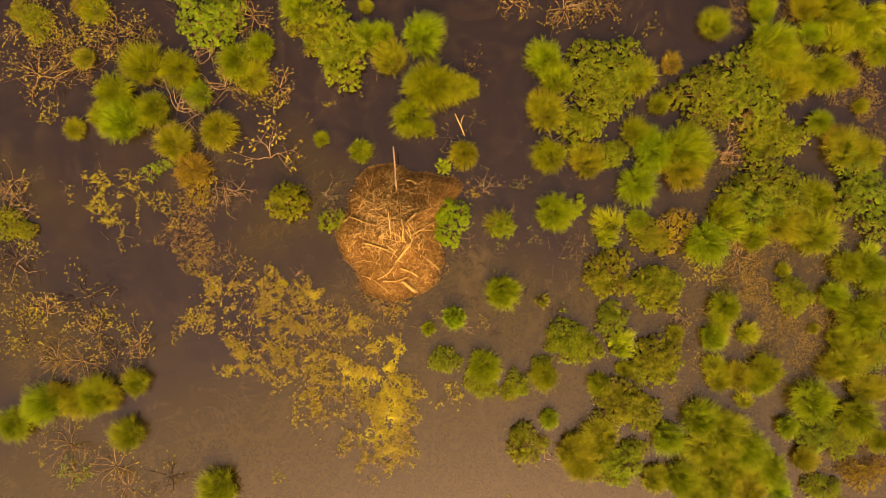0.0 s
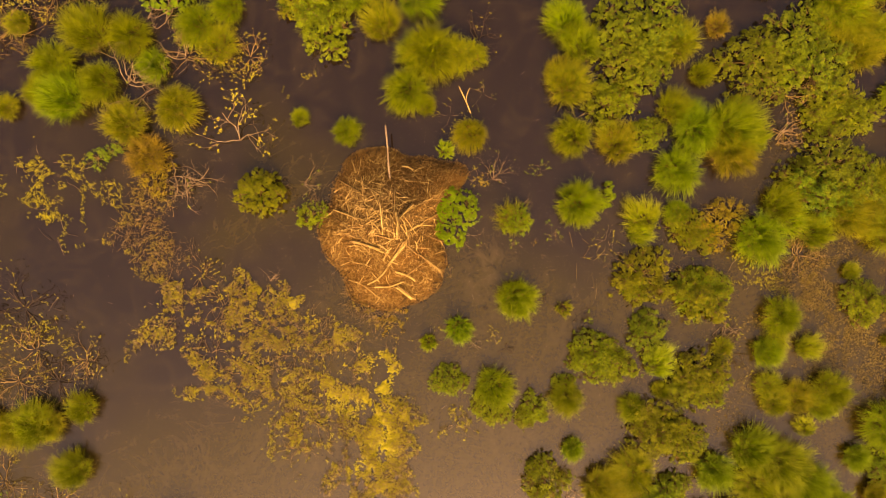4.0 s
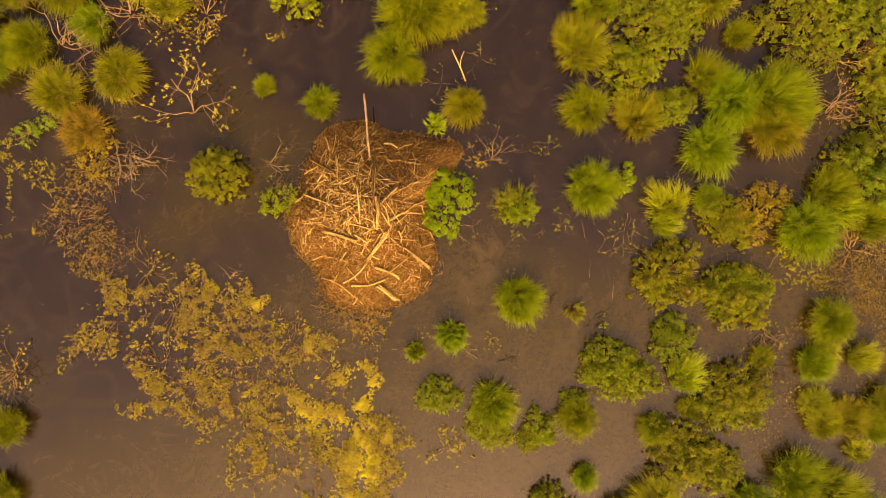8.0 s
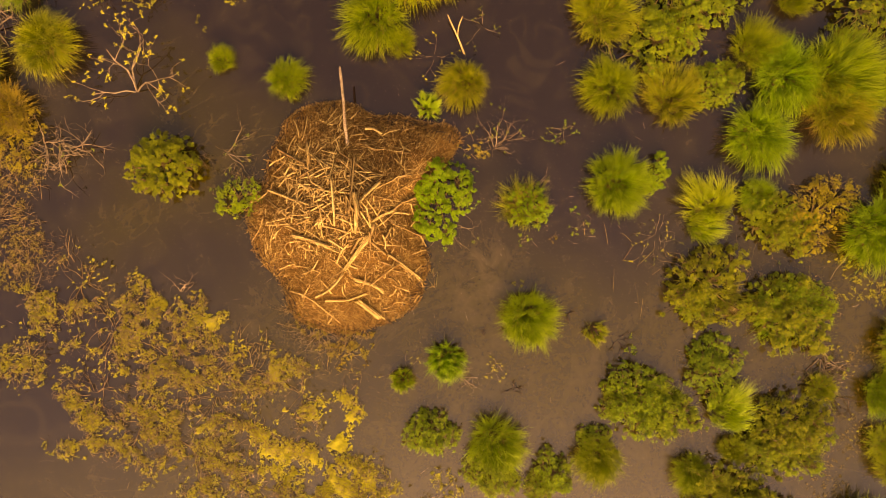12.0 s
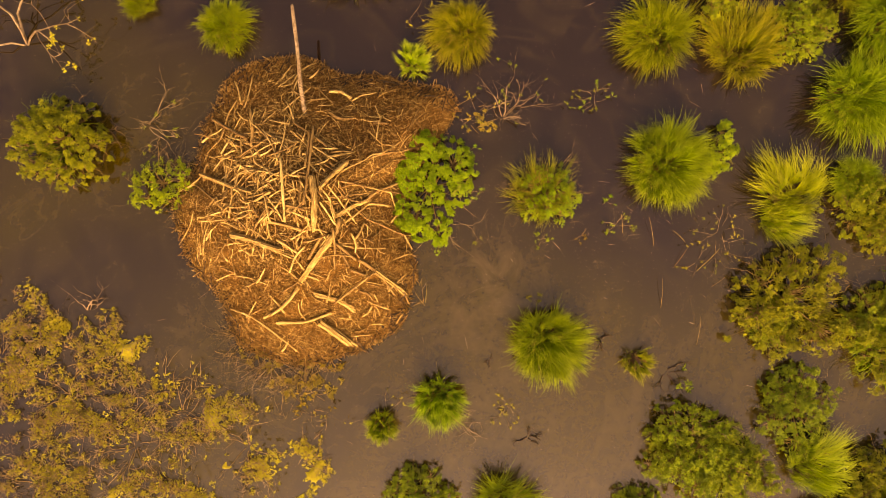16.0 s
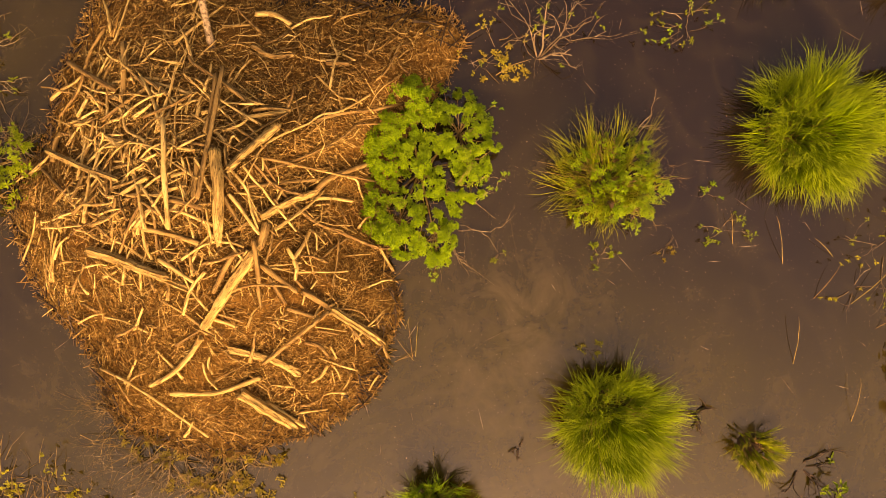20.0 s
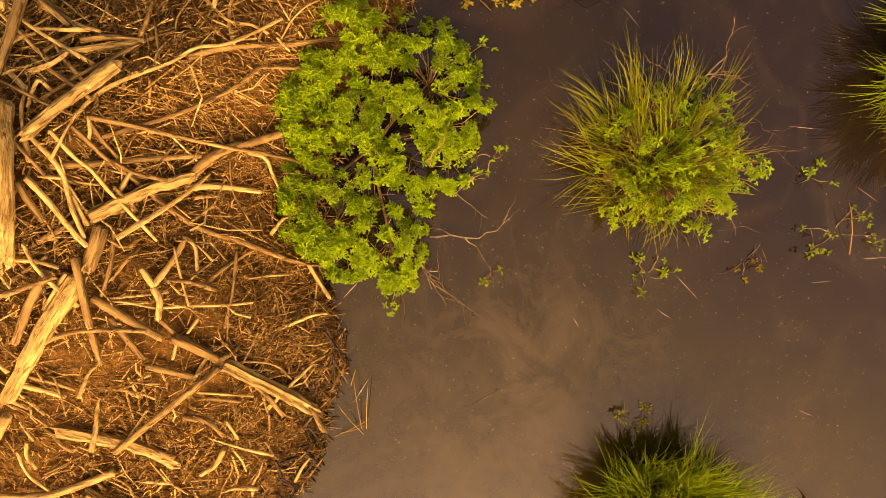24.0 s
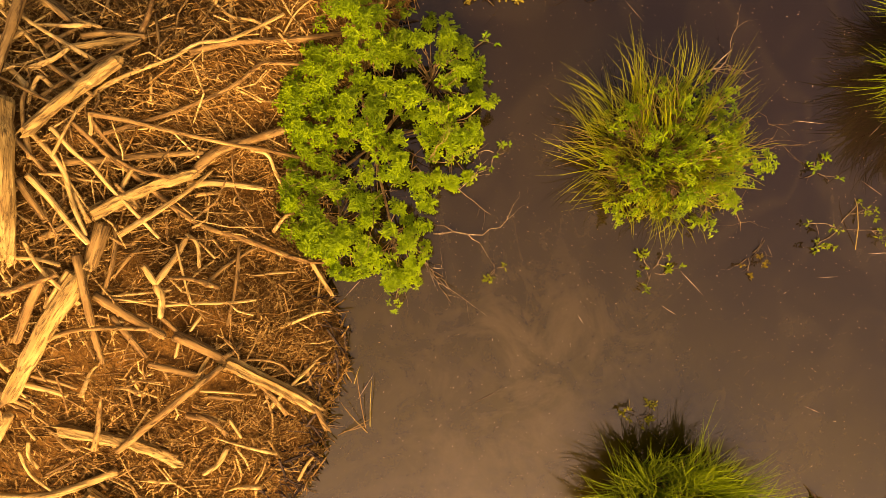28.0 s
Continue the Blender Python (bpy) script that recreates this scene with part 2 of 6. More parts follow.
def tube(verts, faces, points, radii, sides=5, cap=True):
    """A round limb through the points, added to verts and faces."""
    first = len(verts)
    pts = [Vector(p) for p in points]
    for n, p in enumerate(pts):
        along = (pts[min(n + 1, len(pts) - 1)] - pts[max(n - 1, 0)]).normalized()
        side = along.orthogonal().normalized()
        if n:
            side = (last - along * last.dot(along)).normalized()
        last = side
        other = along.cross(side)
        for k in range(sides):
            a = 2 * math.pi * k / sides
            verts.append(tuple(p + radii[n] * (math.cos(a) * side + math.sin(a) * other)))
    for n in range(len(pts) - 1):
        for k in range(sides):
            a, b = first + n * sides + k, first + n * sides + (k + 1) % sides
            faces.append((a, b, b + sides, a + sides))
    if cap:
        faces.append(tuple(first + k for k in reversed(range(sides))))
        faces.append(tuple(first + (len(pts) - 1) * sides + k for k in range(sides)))


def blade_arrays(rng, n, r, h, width, lean=(0.0, 0.0), root=0.58, droop=0.78, sheaf=5):
    """n grass blades that rise from a stool and arch outwards, as arrays. The root's place sets most of a blade's way."""
    m = max(8, n // sheaf)
    of = rng.integers(0, m, n)
    a = rng.uniform(0, 2 * np.pi, m)
    u = np.sqrt(rng.uniform(0, 1, m))
    bx, by = root * r * u * np.cos(a), root * r * u * np.sin(a)
    a = a + rng.normal(0, 0.45 + 0.5 * (1 - u), m) + rng.uniform(-3.1, 3.1, m) * (1 - u) ** 1.5
    reach = r * (0.29 + 0.23 * u) * rng.uniform(0.5, 1.3, m)
    top = h * (1.08 - 0.45 * u**2) * rng.uniform(0.62, 1.15, m)
    curl = rng.normal(0, 0.14, m)
    tone = rng.uniform(0, 1, m)
    bx, by = bx[of] + rng.normal(0, 0.028 * r, n), by[of] + rng.normal(0, 0.028 * r, n)
    a = a[of] + rng.normal(0, 0.13, n)
    u, curl = u[of], curl[of] + rng.normal(0, 0.12, n)
    reach = reach[of] * rng.uniform(0.6, 1.1, n) * np.where(rng.uniform(0, 1, n) < 0.05, 1.35, 1.0)
    top = top[of] * rng.uniform(0.8, 1.08, n)
    tone = np.clip(0.78 * tone[of] + 0.22 * rng.uniform(0, 1, n), 0, 1)
    s = np.array([0.0, 0.38, 0.72, 1.0])
    ws = np.array([0.75, 1.0, 0.7])
    d = reach[:, None] * (0.35 * s + 0.65 * s**1.6)[None]
    fall = droop * (0.5 + 0.35 * u * rng.uniform(0.4, 1.2, n))
    z = top[:, None] * ((s * (1.9 - 0.55 * s) / 1.35)[None] - fall[:, None] * 0.85 * (s**3)[None])
    z = np.maximum(z, 0.01)
    ang = a[:, None] + curl[:, None] * (s**1.5)[None]
    lx, ly = lean[0] * r * (0.6 + 0.4 * u), lean[1] * r * (0.6 + 0.4 * u)
    x = bx[:, None] + d * np.cos(ang) + lx[:, None] * (s**1.5)[None]
    y = by[:, None] + d * np.sin(ang) + ly[:, None] * (s**1.5)[None]
    tw = a + np.pi / 2 + rng.normal(0, 0.5, n)
    w = width * rng.uniform(0.6, 1.25, n)
    sx, sy, sz = np.cos(tw) * w / 2, np.sin(tw) * w / 2, rng.normal(0, 0.4, n) * w / 2
    v = np.empty((n, 7, 3))
    for k in range(3):
        v[:, 2 * k] = np.stack([x[:, k] - sx * ws[k], y[:, k] - sy * ws[k], z[:, k] - sz * ws[k]], -1)
        v[:, 2 * k + 1] = np.stack([x[:, k] + sx * ws[k], y[:, k] + sy * ws[k], z[:, k] + sz * ws[k]], -1)
    v[:, 6] = np.stack([x[:, 3], y[:, 3], z[:, 3]], -1)
    return v, tone


def blade_mesh(name, blades, mat, lift=0.0):
    v, tone = blades
    v[..., 2] += lift
    n = len(v)
    b = (np.arange(n) * 7)[:, None]
    quads = np.concatenate([b + [0, 1, 3, 2], b + [2, 3, 5, 4]])
    tris = b + [4, 5, 6]
    me = mesh_of(name, v.reshape(-1, 3).tolist(), quads.tolist() + tris.tolist(), mat)
    along = me.attributes.new("along", "FLOAT", "POINT")
    along.data.foreach_set("value", np.tile([0, 0, 0.38, 0.38, 0.72, 0.72, 1.0], n).astype(np.float32))
    shade = me.attributes.new("tone", "FLOAT", "POINT")
    shade.data.foreach_set("value", np.repeat(tone, 7).astype(np.float32))
    return me


def leaf_arrays(rng, centres, outward, count, length, width, spread=1.0):
    """A rosette of leaves round each twig tip, as arrays of two folded halves a leaf."""
    n = len(centres)
    c = np.repeat(centres, count, 0)
    o = np.repeat(outward, count, 0)
    m = n * count
    way = o * rng.uniform(0.1, 0.5, (m, 1)) + rng.normal(0, 0.62 * spread, (m, 3))
    way /= np.linalg.norm(way, axis=1, keepdims=True) + 1e-9
    way[:, 2] *= 0.55
    up = np.tile([0, 0, 1.0], (m, 1)) + rng.normal(0, 0.3, (m, 3))
    side = np.cross(way, up)
    side /= np.linalg.norm(side, axis=1, keepdims=True) + 1e-9
    nrm = np.cross(side, way)
    ln = length * rng.uniform(0.6, 1.2, (m, 1))
    wd = width * rng.uniform(0.7, 1.2, (m, 1))
    base = c + way * ln * 0.1 + rng.normal(0, length * 0.12, (m, 3))
    v = np.empty((m, 4, 3))
    v[:, 0] = base
    v[:, 1] = base + way * ln * 0.55 + side * wd / 2 + nrm * wd * 0.18
    v[:, 2] = base + way * ln - nrm * ln * 0.12
    v[:, 3] = base + way * ln * 0.55 - side * wd / 2 + nrm * wd * 0.18
    v[..., 2] = np.maximum(v[..., 2], 0.008)
    return v


def rosette_mesh(name, rng, centres, outward, count, length, width, mat):
    """A whorl of leaves round each twig tip, spread like a star, the inner leaves short and upright."""
    n = len(centres)
    axis = outward + np.array([0, 0, 0.55]) + rng.normal(0, 0.22, (n, 3))
    axis /= np.linalg.norm(axis, axis=1, keepdims=True)
    u = np.cross(axis, np.array([0.31, 0.94, 0.1]))
    u /= np.linalg.norm(u, axis=1, keepdims=True)
    w = np.cross(axis, u)
    size = length * rng.uniform(0.62, 1.2, (n, 1))
    phase = rng.uniform(0, 6.2832, (n, 1))
    v = np.empty((n, 1 + 3 * count, 3))
    v[:, 0] = centres
    for k in range(count):
        inner = k % 3 == 2
        ang = phase + 6.2832 * k / count + rng.normal(0, 0.2, (n, 1))
        lift = (0.85 if inner else 0.22) + rng.normal(0, 0.22, (n, 1))
        way = np.cos(lift) * (np.cos(ang) * u + np.sin(ang) * w) + np.sin(lift) * axis
        side = np.cross(axis, way)
        side /= np.linalg.norm(side, axis=1, keepdims=True) + 1e-9
        ln = size * (0.62 if inner else 1.0) * rng.uniform(0.75, 1.15, (n, 1))
        wd = ln * (width / length) * rng.uniform(0.8, 1.2, (n, 1))
        mid = centres + way * ln * 0.6
        v[:, 3 * k + 1] = mid + side * wd / 2 + axis * wd * 0.06
        v[:, 3 * k + 2] = centres + way * ln - axis * ln * 0.16
        v[:, 3 * k + 3] = mid - side * wd / 2 + axis * wd * 0.06
    v[..., 2] = np.maximum(v[..., 2], 0.008)
    b = (np.arange(n) * (1 + 3 * count))[:, None]
    faces = []
    for k in range(count):
        faces += (b + [0, 3 * k + 1, 3 * k + 2]).tolist() + (b + [0, 3 * k + 2, 3 * k + 3]).tolist()
    return mesh_of(name, v.reshape(-1, 3).tolist(), faces, mat)


def leaf_mesh(name, v, mat):
    b = (np.arange(len(v)) * 4)[:, None]
    return mesh_of(name, v.reshape(-1, 3).tolist(), (b + [0, 1, 2]).tolist() + (b + [0, 2, 3]).tolist(), mat)


def branching(rng, verts, faces, start, way, length, radius, depth, bend=0.3, fork=(2, 3), tips=None, floor=0.01, sides=4):
    """A limb that wanders and forks, thinner each time."""
    pts, p, w = [Vector(start)], Vector(start), Vector(way).normalized()
    steps = 4 if depth else 3
    for _ in range(steps):
        w = (w + Vector(rng.normal(0, bend, 3).tolist())).normalized()
        p = p + w * (length / steps)
        if p.z < floor:
            p.z, w.z = floor, abs(w.z) * 0.3
        pts.append(p.copy())
    rad = [radius * (1 - 0.5 * k / steps) if depth else radius * (1 - 0.85 * k / steps) for k in range(steps + 1)]
    tube(verts, faces, pts, rad, max(3, sides))
    if depth:
        for _ in range(int(rng.integers(fork[0], fork[1] + 1))):
            k = int(rng.integers(max(1, steps - 2), steps + 1))
            off = (w + Vector(rng.normal(0, 0.75, 3).tolist())).normalized()
            branching(rng, verts, faces, pts[k], off, length * rng.uniform(0.5, 0.8), rad[k] * 0.75, depth - 1, bend, fork, tips, floor, sides - 1)
    if tips is not None:
        tips.append((pts[-1], w))
        if not depth:
            tips.append((pts[-2], w))


# ---------------------------------------------------------------- kinds of plants
def stool_mesh(rng, r, h):
    """The peaty stool a tussock stands on, wider at the waterline."""
    verts, faces, k = [], [], 12
    for ring, (rr, z) in enumerate(((1.0, -0.12), (0.92, 0.02), (0.72, 0.16), (0.42, 0.24))):
        for i in range(k):
            a = 2 * math.pi * i / k
            q = r * rr * (1 + 0.16 * rng.normal())
            verts.append((q * math.cos(a), q * math.sin(a), z * h / 0.3))
    for ring in range(3):
        for i in range(k):
            a, b = ring * k + i, ring * k + (i + 1) % k
            faces.append((a, b, b + k, a + k))
    faces.append(tuple(3 * k + i for i in range(k)))
    return mesh_of("stool", verts, faces, STOOL, True)


TUSSOCK_WORDS = {"green": "bright green sedge tussock with arching blades standing in the pond",
                 "yellow": "yellowing sedge tussock with straw tips standing in the pond",
                 "pale": "pale green sedge tussock with long loose blades in shallow water",
                 "orange": "rusty orange sedge tuft turning brown in shallow water"}
TUSSOCK_MATS = {"green": GREEN, "yellow": YELLOW, "pale": PALE, "orange": ORANGE}


def tussock_model(seed, tone, r=1.0, h=0.85, n=2700, width=0.0088, dead=0.08, lean=(0, 0), label="", droop=0.6, sheaf=7):
    """One tussock: stool, living blades and dead blades, at the world's origin."""
    rng = np.random.default_rng(seed)
    root = thing("sedge_tussock", 0, 0, 0, label or TUSSOCK_WORDS[tone], "sedge tussock", "sedge tussocks in the pond")
    part("stool", stool_mesh(rng, 0.42 * r, 0.3 * h), root, "dark peaty stool")
    v = blade_arrays(rng, n, r, h, width, lean, 0.58, droop, sheaf)
    part("grass", blade_mesh("grass", v, TUSSOCK_MATS[tone], 0.12 * h), root, kind="stuff")
    k = max(30, int(n * dead))
    v = blade_arrays(rng, k, 1.04 * r, 0.55 * h, width, lean, 0.3, 1.25)
    part("dead_grass", blade_mesh("dead_grass", v, STRAW, 0.05), root, "straw-coloured dead grass", "stuff")
    return root


def bush_model(seed, leaf, r=1.0, h=0.8, sprays=230, count=7, length=0.05, width=0.021, lobes=7, oval=1.0, bare=0.1, label="", stem_mat=None, grass=0, whorls=9, loose=1.5):
    """A low leafy bush: forked stems that end in separate rounded sprays of leaf whorls, set over an uneven dome with gaps between them."""
    rng = np.random.default_rng(seed)
    root = thing("bog_bush", 0, 0, 0, label, "bush", "leafy bushes in the pond")
    sv, sf, cs, os_ = [], [], [], []
    top = []
    for k in range(lobes):
        a = 2 * math.pi * (k + rng.uniform(-0.3, 0.3)) / max(1, lobes - 1)
        q = 0.1 if k == 0 else rng.uniform(0.4, 0.72)
        top.append((q * math.cos(a), q * math.sin(a), rng.uniform(0.26, 0.46) if k else 0.5, rng.uniform(0.6, 1.0)))
    spray = r * 0.8 / math.sqrt(sprays)
    chosen, tries = [], 0
    while len(chosen) < sprays and tries < sprays * 30:
        tries += 1
        x, y = rng.uniform(-1, 1, 2)
        lift, stem = 0.0, None
        for lx, ly, lr, lh in top:
            d = math.hypot(x - lx, y - ly) / lr
            z = lh * math.sqrt(max(0.0, 1 - d * d)) * (1 - 0.35 * math.hypot(lx, ly))
            if d < 1 and z > lift:
                lift, stem = z, (lx, ly)
        if stem is None:
            continue
        z = h * lift * rng.choice([1.0, rng.uniform(0.45, 0.95)])
        stray = rng.uniform(1.08, 1.28) if rng.uniform() < 0.1 else 1.0
        p = np.array([x * r * stray, y * r * oval * stray, max(z * rng.uniform(0.88, 1.12), 1.1 * spray)])
        if all(np.linalg.norm(p - c[0]) > spray * (0.8 + 0.6 * noise.noise(Vector((x * 3, y * 3, seed)))) for c in chosen):
            chosen.append((p, stem))
    for lx, ly, lr, lh in top:
        tube(sv, sf, [(0, 0, 0), (lx * r * 0.45, ly * r * oval * 0.45, h * 0.2), (lx * r, ly * r * oval, h * lh * 0.4)], [0.02 * r, 0.015 * r, 0.009 * r], 5)
    for p, (lx, ly) in chosen:
        base = np.array([lx * r, ly * r * oval, h * 0.3 * rng.uniform(0.5, 1.0)])
        mid = (base + p) / 2 + rng.normal(0, 0.05 * r, 3)
        mid[2] = max(mid[2], 0.03)
        tube(sv, sf, [tuple(base), tuple(mid), tuple(p)], [0.007 * r, 0.005 * r, 0.003 * r], 3, False)
        out = p - base
        out[2] = abs(out[2]) + 0.35 * r
        out /= np.linalg.norm(out)
        m = max(3, int(whorls * rng.uniform(0.3, 1.6)))
        d = rng.normal(0, 1, (m, 3))
        d /= np.linalg.norm(d, axis=1, keepdims=True)
        d += 0.55 * out
        pos = p + d * spray * loose * rng.uniform(0.35, 0.95, (m, 1)) * np.array([1, 1, 0.7])
        pos[:, 2] = np.maximum(pos[:, 2], 0.02)
        cs.append(pos)
        os_.append(0.5 * d + 0.5 * out)
    for _ in range(int(24 * bare)):
        a = rng.uniform(0, 2 * math.pi)
        w = Vector((math.cos(a), math.sin(a), 0.4))
        branching(rng, sv, sf, (0.35 * r * w.x, 0.35 * r * w.y, 0.25 * h), w, 0.62 * r, 0.006 * r, 2, 0.35, sides=4)
    part("framework", mesh_of("framework", sv, sf, stem_mat or TAN_TWIG), root, "thin brown forked stems", "stuff")
    part("foliage", rosette_mesh("foliage", rng, np.concatenate(cs), np.concatenate(os_), count, length, width, leaf), root, kind="stuff")
    if grass:
        v = blade_arrays(rng, grass, 0.92 * r, 1.08 * h, 0.008 * r, (0.05 * r, 0.0), 0.6)
        part("grass", blade_mesh("grass", v, YELLOW if seed % 3 == 0 else GREEN), root, "thin yellowish sedge blades among the leaves", "stuff")
    return root


def place(model, x, y, r, h=0.0, turn=0.0, label=""):
    """A copy of a model of radius and height about 1, at its own size."""
    ob = copy_thing(model, pose(x, y, 0, 0, 0, turn))
    ob.scale = (r, r, h or r)
    if label:
        ob["label"] = label
    return ob


def remove(models):
    for ob in models:
        for o in (*ob.children_recursive, ob):
            bpy.data.objects.remove(o)


def snag(x, y, seed, size, label, stems=3, flat=0.5, leaf=None, leaves=0, mat=None, radius=0.02, depth=3, turn=None, spread=6.3, name="dead_snag", category="dead shrub", sub=0.0, leaf_len=0.07):
    """A bare or half-bare shrub: forked grey limbs, with a few leaf rosettes at the tips."""
    rng = np.random.default_rng(seed)
    root = thing(name, x, y, 0, label, category, "bare and half-bare shrubs in the pond")
    verts, faces, tips = [], [], []
    a0 = rng.uniform(0, 6.3) if turn is None else radians(turn)
    for k in range(stems):
        a = a0 + spread * (k / max(1, stems) - (0 if spread > 6 else 0.5)) + rng.normal(0, 0.25)
        w = Vector((math.cos(a), math.sin(a), flat * rng.uniform(0.6, 1.3)))
        branching(rng, verts, faces, (0, 0, -0.03), w, size * rng.uniform(0.4, 0.55), radius * rng.uniform(0.7, 1.1), depth, 0.28, (2, 3), tips)
    part("framework", mesh_of("framework", verts, faces, mat or TWIG), root, kind="stuff")
    if leaf and leaves:
        pick = rng.choice(len(tips), min(leaves, len(tips)), replace=False)
        cs = np.array([tips[i][0] for i in pick])
        ws = np.array([tips[i][1] for i in pick])
        part("foliage", leaf_mesh("foliage", leaf_arrays(rng, cs, ws, 7, leaf_len, leaf_len * 0.42), leaf), root, kind="stuff")
    return root


# ---------------------------------------------------------------- the pond
def pond():
    me = bpy.data.meshes.new("water")
    edges = [-4000.0, -400.0, -60.0, -20.0, 20.0, 60.0, 400.0, 4000.0]
    n = len(edges)
    verts = [(x, y, 0.0) for y in edges for x in edges]
    faces = [(j * n + i, j * n + i + 1, j * n + n + i + 1, j * n + n + i) for j in range(n - 1) for i in range(n - 1)]
    me.from_pydata(verts, [], faces)
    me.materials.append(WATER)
    tagged(new("water", me), "still dark brown peaty pond water with silt swirls", "water", kind="structure")


pond()

LODGE = (-1.7, -0.25)
LODGE_REACH = (1.32, 1.6, 2.6, 2.2, 2.02, 2.3, 2.42, 2.2, 2.02, 2.26, 2.2, 2.07, 2.44, 2.42, 2.25, 2.17, 1.8, 1.42)
LODGE_TOP = 1.03


def lodge_share(x, y):
    """How far out a place lies: 0 in the middle of the lodge, 1 at its edge."""
    dx, dy = x - LODGE[0], y - LODGE[1]
    a = math.degrees(math.atan2(dy, dx)) % 360 / 20.0
    k = int(a)
    f = a - k
    f = f * f * (3 - 2 * f)
    reach = 0.975 * (LODGE_REACH[k % 18] * (1 - f) + LODGE_REACH[(k + 1) % 18] * f)
    return math.hypot(dx, dy) / reach


def lodge_z(x, y):
    q = lodge_share(x, y)
    if q >= 1:
        return -0.12 * min(1.0, (q - 1) * 6)
    return LODGE_TOP * (1 - q**1.25)


# ---------------------------------------------------------------- the lodge
def mound():
    """The lodge's heap of mud and chewed litter, uneven all over."""
    verts, faces, rings, k = [], [], 44, 132
    for i in range(rings + 1):
        q = i / rings * 1.1
        for j in range(k):
            a = 2 * math.pi * j / k
            lo, hi = 0.2, 4.0
            for _ in range(26):
                mid = (lo + hi) / 2
                if lodge_share(LODGE[0] + mid * math.cos(a), LODGE[1] + mid * math.sin(a)) < q:
                    lo = mid
                else:
                    hi = mid
            d = lo if i else 0.0
            x, y = LODGE[0] + d * math.cos(a), LODGE[1] + d * math.sin(a)
            rough = noise.fractal(Vector((x * 2.2, y * 2.2, 0.0)), 1.0, 2.0, 4) * 0.04 + noise.fractal(Vector((x * 11, y * 11, 3.0)), 1.0, 2.0, 3) * 0.022
            verts.append((x - LODGE[0], y - LODGE[1], lodge_z(x, y) + rough * (0.4 if q > 0.97 else 1.0)))
    for i in range(rings):
        for j in range(k):
            a, b = i * k + j, i * k + (j + 1) % k
            faces.append((a, a + k, b + k, b))
    return mesh_of("mound", verts, faces, EARTH, True)


lodge = thing("beaver_lodge", LODGE[0], LODGE[1], 0, "broad heap of mud and bleached chewed sticks rising from the pond", "beaver lodge")
part("mound", mound(), lodge, "orange-brown mud packed with chewed litter")
STICK_RNG = np.random.default_rng(5)


def knotty(verts, faces, pts, radius, rng, sides=8, taper=0.8, flat=1.0, worn=0.4):
    """A stick through the points: a smooth bend, slight swellings, ridged sides as far as it is worn, and a gnawed end at each side."""
    ctrl = [Vector(p) for p in pts]
    ctrl = [ctrl[0] * 2 - ctrl[1]] + ctrl + [ctrl[-1] * 2 - ctrl[-2]]
    path = []
    for a, b, c, d in zip(ctrl, ctrl[1:], ctrl[2:], ctrl[3:]):
        for u in (0.0, 0.25, 0.5, 0.75):
            p = 0.5 * (2 * b + (c - a) * u + (2 * a - 5 * b + 4 * c - d) * u * u + (3 * b - a - 3 * c + d) * u**3)
            path.append(p + Vector(rng.normal(0, radius * 0.06 * worn, 3).tolist()))
    path.append(Vector(pts[-1]))
    n = len(path)
    radii = [radius * (1 - (1 - taper) * i / (n - 1)) * (1 + 0.07 * rng.normal()) for i in range(n)]
    way0, way1 = (path[0] - path[1]).normalized(), (path[-1] - path[-2]).normalized()
    path = [path[0] + way0 * radius * 0.25] + path + [path[-1] + way1 * radius * 0.5]
    radii = [radii[0] * 0.72] + radii + [radii[-1] * 0.6]
    first = len(verts)
    tube(verts, faces, path, radii, sides)
    ridge = [1 + 0.2 * worn * max(-1.6, min(1.6, rng.normal())) for _ in range(sides)]
    last = len(path) - 1
    for i, p in enumerate(path):
        way = way0 if i == 0 else way1
        for k in range(sides):
            v = Vector(verts[first + i * sides + k])
            off = (v - p) * ridge[k] * (1 + 0.05 * worn * rng.normal())
            off.y *= flat
            if i in (0, last) and sides > 6:
                off += way * radius * 0.7 * worn * rng.normal()
            verts[first + i * sides + k] = tuple(p + off)


